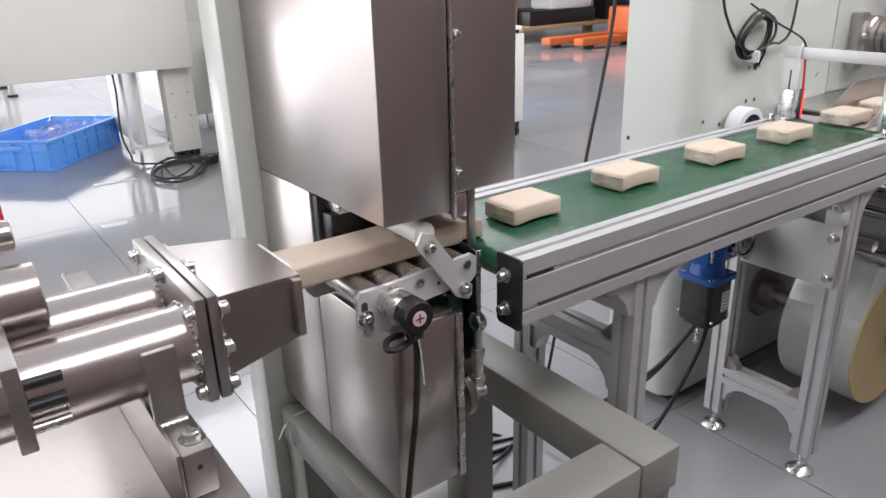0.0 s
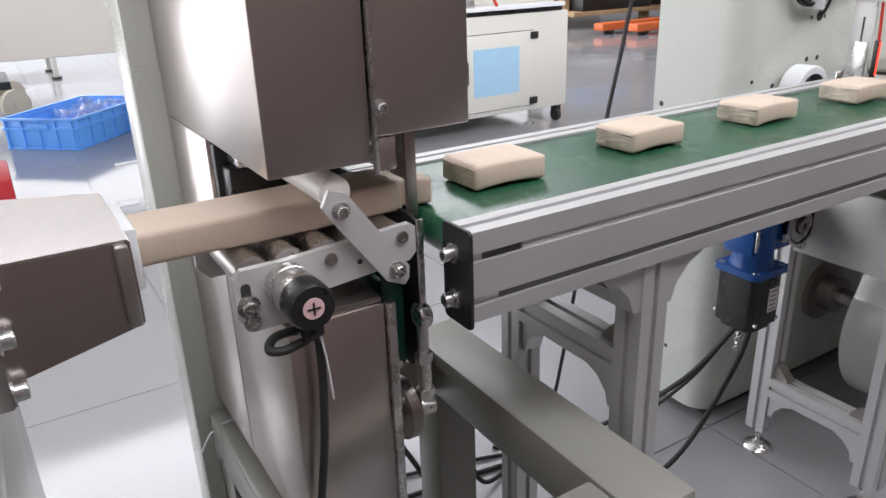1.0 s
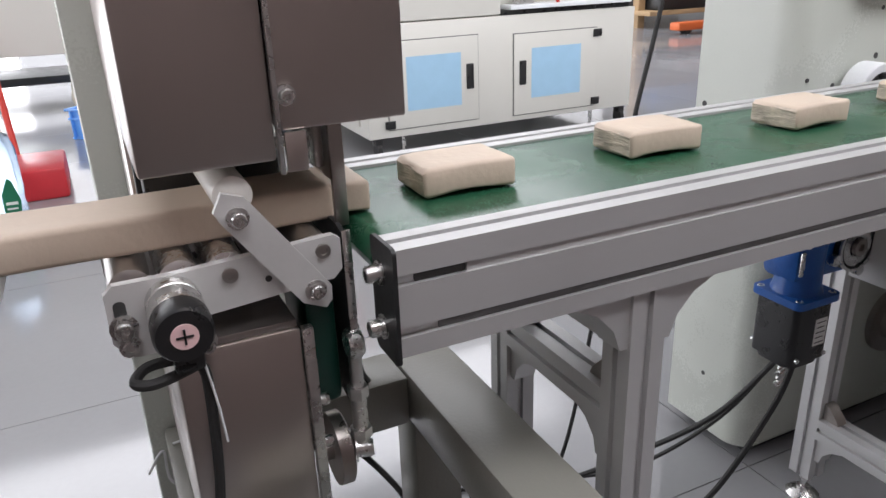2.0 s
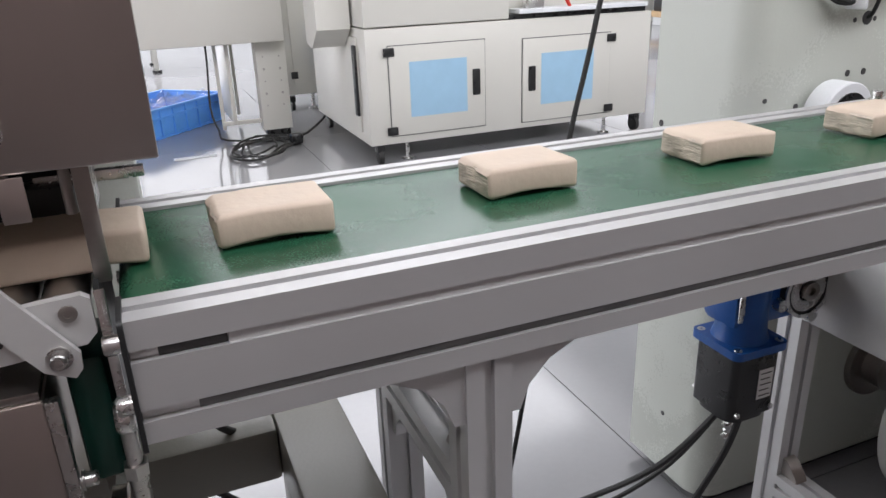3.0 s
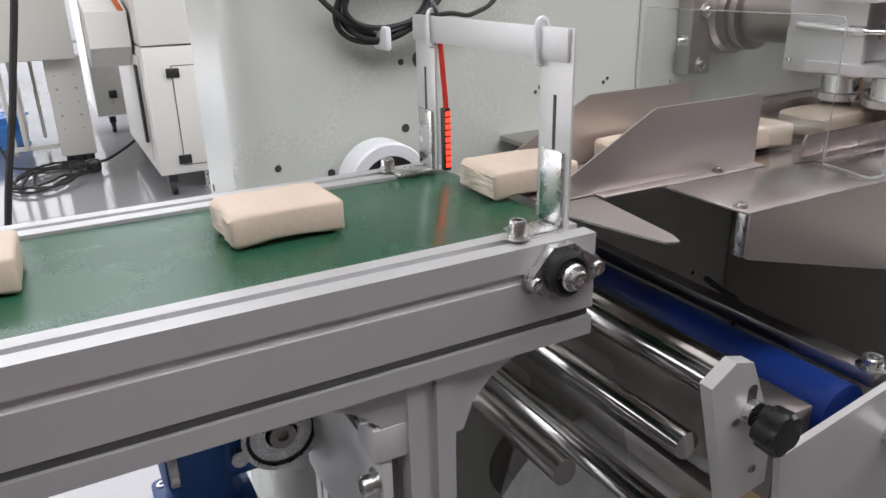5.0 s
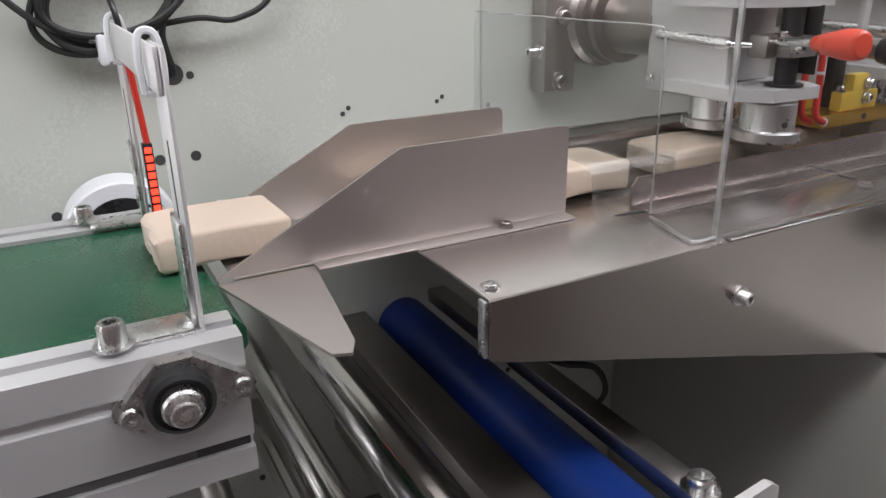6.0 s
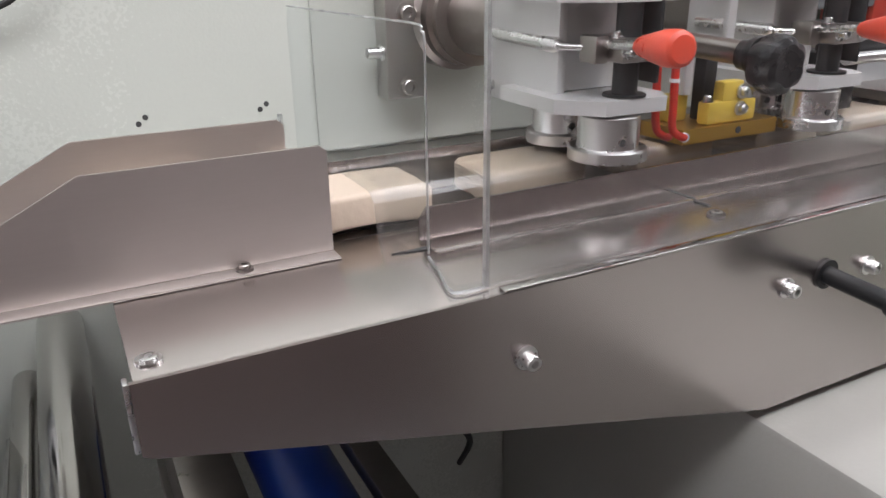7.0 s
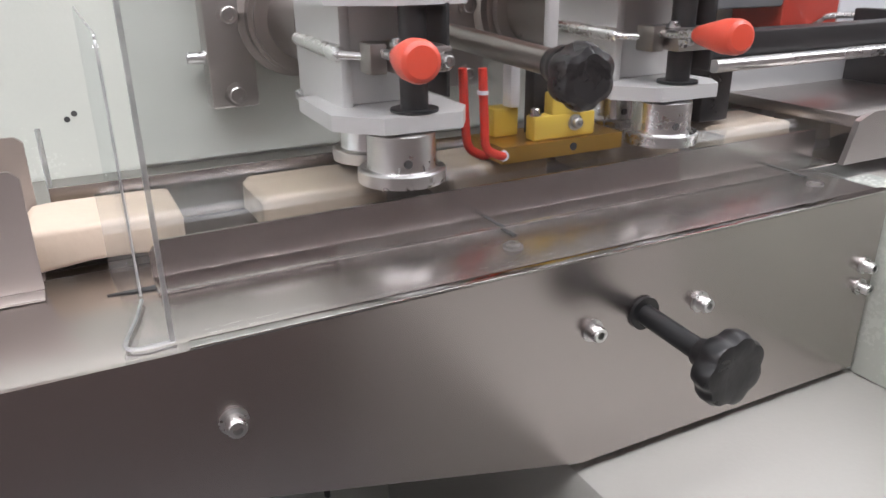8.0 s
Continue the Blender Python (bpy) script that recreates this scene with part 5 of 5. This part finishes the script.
def sealing_machine():
    y = 3.17
    t = thing("packing_machine", (1.95, 3.6, 0), "cream packing machine on casters with two hinged doors", "machine")
    part("lower_body", box(B(), 1.095, 2.86, y, 4.35, 0.105, 0.705, 0.006), PAINT_WHITE, t)
    part("upper_body", box(B(), 1.095, 1.92, y + 0.004, 4.30, 0.712, 1.35, 0.006), PAINT_WHITE, t)
    part("upper_body", box(B(), 1.925, 2.82, y + 0.10, 4.30, 0.74, 1.35, 0.006), PAINT_WHITE, t)
    part("conveyor_slot", box(B(), 1.925, 2.82, y + 0.01, y + 0.099, 0.706, 0.735, 0.002), BLACK, t)
    part("work_bed", box(B(), 1.96, 2.80, y - 0.04, y + 0.09, 0.736, 0.76, 0.003), WHITE_PLASTIC, t)
    door_unit(t, 1.215, 1.765, 0.150, 0.615, y, True)
    door_unit(t, 2.0, 2.575, 0.140, 0.600, y, False)
    part("side_door", box(B(), 1.083, 1.0945, 3.30, 4.2, 0.16, 0.66, 0.003), PAINT_WHITE, t)
    part("side_latch", box(B(), 1.068, 1.083, 3.29, 3.34, 0.25, 0.62, 0.004), BLACK, t)
    part("side_box", prism(B(), [(3.36, 0.70), (3.36, 0.86), (3.62, 0.92), (3.62, 0.62), (3.50, 0.60)], "x", 0.90, 1.08), PAINT_WHITE, t)
    for x, yy in ((1.15, 3.20), (2.80, 3.20), (1.15, 4.28), (2.80, 4.28)):
        caster(t, x, yy)
    for x in (1.32, 2.6):
        bm = B()
        rod(bm, (x, 3.23, 0.006), (x, 3.23, 0.11), 0.011, seg=14)
        lathe(bm, (x, 3.23, 0), (0, 0, 1), [(0, 0.035), (0.006, 0.035), (0.012, 0.015)], 20)
        part("levelling_foot", bm, ZINC, t)
    part("hose", hose(B(), [(1.02, 3.40, 0.92), (1.0, 3.38, 1.02), (1.04, 3.36, 1.12), (1.06, 3.40, 1.25)], 0.016, 8), ORANGE, t, "orange air hose")
    part("hose", hose(B(), [(1.06, 3.38, 0.86), (1.02, 3.36, 0.98), (1.06, 3.34, 1.12), (1.08, 3.38, 1.25)], 0.012, 8), ORANGE, t)
    part("fitting", box(B(), 2.02, 2.12, y - 0.03, y + 0.05, 0.76, 0.82, 0.006), CHROME, t)
    part("hose", hose(B(), [(2.28, y - 0.03, 0.76), (2.24, y - 0.02, 0.83), (2.16, y, 0.90)], 0.010, 8), RED_WIRE, t, "red air tube")
    return t


sealing_machine()


def second_machine():
    t = thing("second_packing_machine", (1.2, 5.3, 0), "cream machine cabinet on casters behind the first", "machine")
    part("body", box(B(), 0.97, 2.0, 5.0, 5.9, 0.12, 1.5, 0.006), PAINT_WHITE, t)
    part("door", box(B(), 1.08, 1.5, 4.988, 4.999, 0.20, 0.80, 0.003), PAINT_WHITE, t)
    part("hinge", box(B(), 1.06, 1.11, 4.975, 4.988, 0.24, 0.29, 0.003), BLACK, t)
    part("blue_box", box(B(), 1.25, 1.46, 4.90, 4.98, 0.33, 0.62, 0.004), CLOTH_BLUE, t, "dark blue box")
    for x in (1.06, 1.9):
        caster(t, x, 5.05)
    part("levelling_foot", lathe(B(), (1.22, 5.06, 0), (0, 0, 1), [(0, 0.04), (0.006, 0.04), (0.012, 0.014), (0.125, 0.014)], 18), ZINC, t)
    return t


second_machine()


def post_machine():
    t = thing("long_machine", (0.2, 4.5, 0), "cream long machine on a drilled sheet-metal leg", "machine")
    y = 4.2
    part("upper_body", box(B(), -2.6, 0.86, y - 0.15, y + 0.8, 0.60, 1.9, 0.008), PAINT_WHITE, t)
    lg = part("leg_post", box(B(), 0.70, 0.885, y, y + 0.12, 0.045, 0.60, 0.004), PAINT_WHITE, t)
    for i in range(5):
        for x in (0.742, 0.842):
            part("hole", rod(B(), (x, y - 0.0006, 0.20 + 0.075 * i), (x, y + 0.003, 0.20 + 0.075 * i), 0.008 if i % 2 else 0.005, seg=10), STEEL_DULL, lg)
    part("leg_panel", box(B(), 0.52, 0.545, y + 0.02, y + 0.75, 0.10, 0.60, 0.004), PAINT_WHITE, t)
    for q in ((0.46, 0.12), (0.62, 0.62)):
        part("frame_tube", box(B(), q[0], q[0] + 0.022, y + q[1], y + q[1] + 0.022, 0.05, 0.60, 0.003), PAINT_WHITE, t)
    part("frame_tube", box(B(), 0.46, 0.70, y + 0.04, y + 0.065, 0.09, 0.115, 0.003), PAINT_WHITE, t)
    part("far_leg", box(B(), -2.3, -2.1, y, y + 0.12, 0.0, 0.60, 0.004), PAINT_WHITE, t)
    part("foot_pad", box(B(), 0.72, 0.87, y + 0.01, y + 0.11, 0.0, 0.045, 0.003), BLACK, t)
    return t


post_machine()
bm = B()
rnd = random.Random(4)
pts = []
for i in range(54):
    a = i * 0.62
    pts.append((0.64 + (0.17 + 0.06 * math.sin(i * 0.47)) * math.cos(a) + 0.03 * math.sin(i * 0.21), 3.86 + (0.24 + 0.09 * math.cos(i * 0.71)) * math.sin(a + 0.5) + 0.02 * rnd.random(), 0.010 + 0.006 * rnd.random() + 0.004 * (i % 5)))
hose(bm, [(0.42, 4.30, 0.62), (0.41, 4.22, 0.48), (0.39, 4.20, 0.22), (0.42, 4.18, 0.08), (0.46, 4.15, 0.02)] + pts, 0.0065, 6, 3)
solid("power_cable", bm, RUBBER, "tangled black power cable on the floor by the leg", "cable")
solid("cable_plug", box(B(), 0.80, 0.88, 3.86, 3.93, 0.004, 0.075, 0.02), BLACK, "black plug on the floor", "plug")
cable([(1.42, 4.88, 0.36), (1.30, 4.6, 0.24), (1.14, 4.3, 0.10), (0.94, 4.0, 0.05), (0.85, 3.92, 0.05)], 0.008, "black cable that runs down to the plug")


def crate():
    t = thing("plastic_crate", (0.2, 5.1, 0), "blue ribbed plastic crate with crumpled clear film inside", "crate")
    c, s = math.cos(radians(33)), math.sin(radians(33))
    m = Matrix.Translation((0.0, 4.40, 0)) @ Matrix.Rotation(radians(47), 4, "Z")
    L, Wd, Hh = 0.80, 0.52, 0.185

    def wall(x0, x1, y0, y1, z0, z1, name="side_wall", bev=0.006):
        return part(name, box(B(), x0, x1, y0, y1, z0, z1, bev, m), CRATE_BLUE, t)
    wall(0, L, 0, Wd, 0.0, 0.015, "base")
    wall(0.008, L - 0.008, 0.008, 0.020, 0.015, Hh)
    wall(0.008, L - 0.008, Wd - 0.020, Wd - 0.008, 0.015, Hh)
    wall(0.008, 0.020, 0.020, Wd - 0.02, 0.015, Hh)
    wall(L - 0.020, L - 0.008, 0.020, Wd - 0.02, 0.015, Hh)
    for y0 in (-0.012, Wd - 0.012):
        wall(-0.012, L + 0.012, y0, y0 + 0.024, Hh - 0.002, Hh + 0.014, "rim", 0.004)
    for x0 in (-0.012, L - 0.012):
        wall(x0, x0 + 0.024, 0.012, Wd - 0.012, Hh - 0.002, Hh + 0.014, "rim", 0.004)
    wall(0.0, L, -0.004, 0.008, Hh - 0.06, Hh - 0.045, "rib", 0.002)
    wall(-0.004, 0.008, 0.0, Wd, Hh - 0.06, Hh - 0.045, "rib", 0.002)
    for i in range(7):
        x = 0.02 + i * (L - 0.05) / 6
        wall(x, x + 0.012, -0.006, 0.008, 0.0, Hh, "rib", 0.002)
    for i in range(5):
        y = 0.02 + i * (Wd - 0.05) / 4
        wall(-0.006, 0.008, y, y + 0.012, 0.0, Hh, "rib", 0.002)
    wall(-0.016, 0.0, Wd * 0.36, Wd * 0.64, Hh - 0.055, Hh - 0.02, "grip", 0.004)
    bm = B()
    bmesh.ops.create_grid(bm, x_segments=28, y_segments=22, size=0.5)
    for v in bm.verts:
        x, y = (v.co.x + 0.5), (v.co.y + 0.5)
        v.co = m @ Vector((0.25 + 0.52 * x, 0.03 + 0.46 * y, 0.09 + 0.09 * x + 0.07 * noise.noise(Vector((x * 7, y * 7, 2))) + 0.03 * noise.noise(Vector((x * 19, y * 19, 5)))))
    f = part("plastic_liner", bm, FILM, t, "crumpled clear plastic")
    return t


crate()


def trolley_wheel():
    t = thing("trolley", (-0.35, 6.4, 0), "low trolley with pale wheels by the far machine", "trolley")
    for y in (5.9, 6.5):
        part("wheel", lathe(B(), (-0.26, y, 0.11), (0.5, -1, 0), [(0, 0.07), (0.004, 0.11), (0.05, 0.11), (0.054, 0.07), (0.058, 0.03), (0.07, 0.028)], 32), material("cream_wheel", (0.50, 0.46, 0.38), 0.5), t)
    part("deck", box(B(), -1.4, -0.25, 5.9, 6.6, 0.22, 0.28, 0.004), BLACK_METAL, t)
    return t


trolley_wheel()


def work_table(x, y, label):
    t = thing("work_table", (x, y, 0), label, "table")
    part("top", box(B(), x - 1.4, x + 0.2, y, y + 0.9, 0.70, 0.76, 0.005), PAINT_WHITE, t)
    part("shelf", box(B(), x - 1.4, x + 0.1, y + 0.05, y + 0.85, 0.30, 0.33, 0.005), PAINT_WHITE, t)
    for q, w in ((x - 1.3, y + 0.05), (x + 0.05, y + 0.05), (x - 1.3, y + 0.8), (x + 0.05, y + 0.8)):
        part("leg", box(B(), q, q + 0.05, w, w + 0.05, 0.02, 0.70, 0.003), PAINT_WHITE, t)
        part("foot", rod(B(), (q + 0.025, w + 0.025, 0), (q + 0.025, w + 0.025, 0.02), 0.05, seg=16), RUBBER, t)
    return t


work_table(0.15, 8.0, "cream steel work table on dark round feet")

# things by the cutter's far side
jug = thing("water_jug", (-0.69, 2.98, 0), "large clear blue water jug with a green label on the floor", "water jug")
part("bottle", lathe(B(), (-0.69, 2.98, 0.0), (0, 0, 1), [(0, 0.11), (0.01, 0.132), (0.06, 0.137), (0.12, 0.130), (0.16, 0.137), (0.33, 0.137), (0.39, 0.12), (0.43, 0.05), (0.45, 0.032), (0.50, 0.032)], 40), JUG, jug)
lab = part("label_patch", prism(B(), [(-0.635, 0.06), (-0.575, 0.075), (-0.565, 0.14), (-0.585, 0.225), (-0.60, 0.235), (-0.63, 0.17)], "y", 2.852, 2.856), material("green_label", (0.01, 0.16, 0.08), 0.4), jug, "dark green label patch")
part("label_line", box(B(), -0.622, -0.578, 2.850, 2.8515, 0.125, 0.137), WHITE, lab)
part("label_line", box(B(), -0.622, -0.582, 2.850, 2.8515, 0.105, 0.112), WHITE, lab)
part("pink_panel", prism(B(), [(-0.76, 0.09), (-0.66, 0.08), (-0.645, 0.15), (-0.73, 0.23)], "y", 2.846, 2.848), PINK, jug, "pink printed panel")
solid("red_crate", box(B(), -0.66, -0.40, 3.32, 3.75, 0.0, 0.15, 0.015), material("red_plastic", (0.55, 0.03, 0.04), 0.4), "red plastic box on the floor", "box")
solid("floor_scrap", box(B(), 0.12, 0.36, 3.85, 3.90, 0.0, 0.004, 0.001), WHITE_PLASTIC, "torn white film scrap on the floor", "scrap")
solid("floor_scrap", box(B(), -0.02, 0.10, 3.02, 3.08, 0.0, 0.004, 0.001), WHITE_PLASTIC, "small white film scrap on the floor", "scrap")
bm = B()
rod(bm, (-0.62, 3.75, 0.0), (-0.70, 4.3, 1.25), 0.016, seg=12)
solid("broom_handle", bm, RED_WIRE, "red broom handle that leans on the long machine", "broom")

# far end of the hall
def pallet_truck(x, y):
    t = thing("pallet_truck", (x, y, 0), "orange hand pallet truck forks on the floor", "pallet truck")
    for d in (0.0, 0.42):
        part("fork", box(B(), x + d * 0.5, x + 1.4 + d * 0.5, y - d, y - d + 0.18, 0.05, 0.15, 0.02), ORANGE, t)
        part("roller", rod(B(), (x + 0.2 + d * 0.5, y - d + 0.03, 0.05), (x + 0.2 + d * 0.5, y - d + 0.15, 0.05), 0.05, seg=16), RUBBER, t)
    part("head", box(B(), x + 1.35, x + 1.6, y - 0.42, y + 0.18, 0.05, 0.5, 0.03), ORANGE, t)
    return t


pallet_truck(6.7, 6.9)
pallet_truck(7.7, 6.5)
rack = thing("storage_rack", (8.0, 8.2, 0), "wooden rack with dark boards and blue wrapped goods", "rack")
for x in (6.95, 8.6, 10.2):
    part("post", box(B(), x, x + 0.12, 8.0, 8.12, 0.0, 2.6, 0.006), WOOD, rack)
for z in (0.18, 0.75, 1.5):
    part("board", box(B(), 6.9, 10.4, 7.7, 8.7, z, z + 0.06, 0.006), WOOD, rack)
part("dark_carton", box(B(), 8.75, 10.1, 7.75, 8.6, 0.81, 1.45, 0.02), BLACK, rack)
part("dark_carton", box(B(), 7.1, 8.5, 7.75, 8.6, 0.24, 0.45, 0.02), BLACK_METAL, rack)
part("blue_goods", box(B(), 7.2, 8.2, 7.8, 8.6, 0.81, 1.15, 0.05), CLOTH_BLUE, rack)
part("white_sack", box(B(), 7.5, 8.4, 7.72, 8.2, 0.45, 0.62, 0.06), WHITE_PLASTIC, rack)
part("dark_carton", box(B(), 8.75, 10.1, 7.75, 8.6, 0.24, 0.70, 0.02), BLACK, rack)
solid("hall_column", box(B(), 7.45, 7.75, 8.75, 9.05, 0.0, 6.0, 0.01), WALL, "white square steel column", "column")
solid("far_cabinet", box(B(), 7.3, 9.2, 9.6, 10.4, 0.0, 0.9, 0.02), PAINT_WHITE, "cream cabinet at the far end", "cabinet")

# windows of the hall
for name, q in (("window_1", (-6.99, -3.0, 7.0)), ("window_2", (0, 0, 0))):
    if name == "window_1":
        f = thing("window_1", (-6.95, 2.0, 1.2), "long bright workshop window in a white frame", "window", kind="structure")
        part("window_frame", box(B(), -6.99, -6.955, -3.05, 7.05, 1.12, 1.2, 0.004), WHITE_PLASTIC, f)
        part("window_frame", box(B(), -6.99, -6.955, -3.05, 7.05, 4.2, 4.28, 0.004), WHITE_PLASTIC, f)
    else:
        f = thing("window_2", (4.0, 13.95, 1.4), "long bright workshop window in a white frame", "window", kind="structure")
        part("window_frame", box(B(), -3.05, 11.05, 13.955, 13.99, 1.32, 1.4, 0.004), WHITE_PLASTIC, f)
        part("window_frame", box(B(), -3.05, 11.05, 13.955, 13.99, 4.4, 4.48, 0.004), WHITE_PLASTIC, f)

# ---- floor tiles, the nearest as pieces of their own ----
tile_bm = B()
box(tile_bm, 0.0015, TILE - 0.0015, 0.0015, TILE - 0.0015, -0.004, 0.0, 0.0)
tile_mesh = finish(tile_bm, "tile", FLOOR_TILE, False)
rest = B()
for i in range(-9, 17):
    for j in range(-7, 15):
        x, y = FLOOR_X + i * TILE, FLOOR_Y + j * TILE
        if x < -7 or x > 15.0 or y < -6 or y > 13.0:
            continue
        if -3 <= i <= 8 and -2 <= j <= 10:
            o = new("tile", tile_mesh)
            o.parent = floor
            o.location = (x, y, 0)
        else:
            box(rest, x + 0.0015, x + TILE - 0.0015, y + 0.0015, y + TILE - 0.0015, -0.004, 0.0)
ob = new("tiling", finish(rest, "tiling", FLOOR_TILE, False))
ob.parent = floor
ob["kind"] = "stuff"


# ---- what moves ----
def motions():
    for k, ob in BLOCKS:
        rows = []
        for i in range(81):
            t = i / 10
            x = block_place(k, t)
            z = 0.8005
            rows.append((t, pose(x, 0.0665 if x < 0.06 else 0.0665 + 0.0115 * min(1, (x - 0.06) / 0.2), z, 0, 0, 2.0 * math.sin(k * 2.4) * max(0, min(1, (x - 0.02) / 0.1)) * max(0.2, min(1, (1.2 - x) / 0.1)))))
        walk(ob, rows)
    # the two knife halves close on the strip at every cut
    for group, lift in ((UPPER_KNIFE, -0.036), (LOWER_KNIFE, 0.050)):
        rows = [(0.0, pose(0, 0, 0))]
        for k in range(1, 9):
            cut = -0.385 + k * BEAT
            if cut < 7.8:
                rows += [(cut - 0.05, pose(0, 0, 0)), (cut + 0.055, pose(0, 0, lift)), (cut + 0.15, pose(0, 0, 0))]
        rows.append((8.0, pose(0, 0, 0)))
        for piece in group:
            walk(piece, rows)


motions()
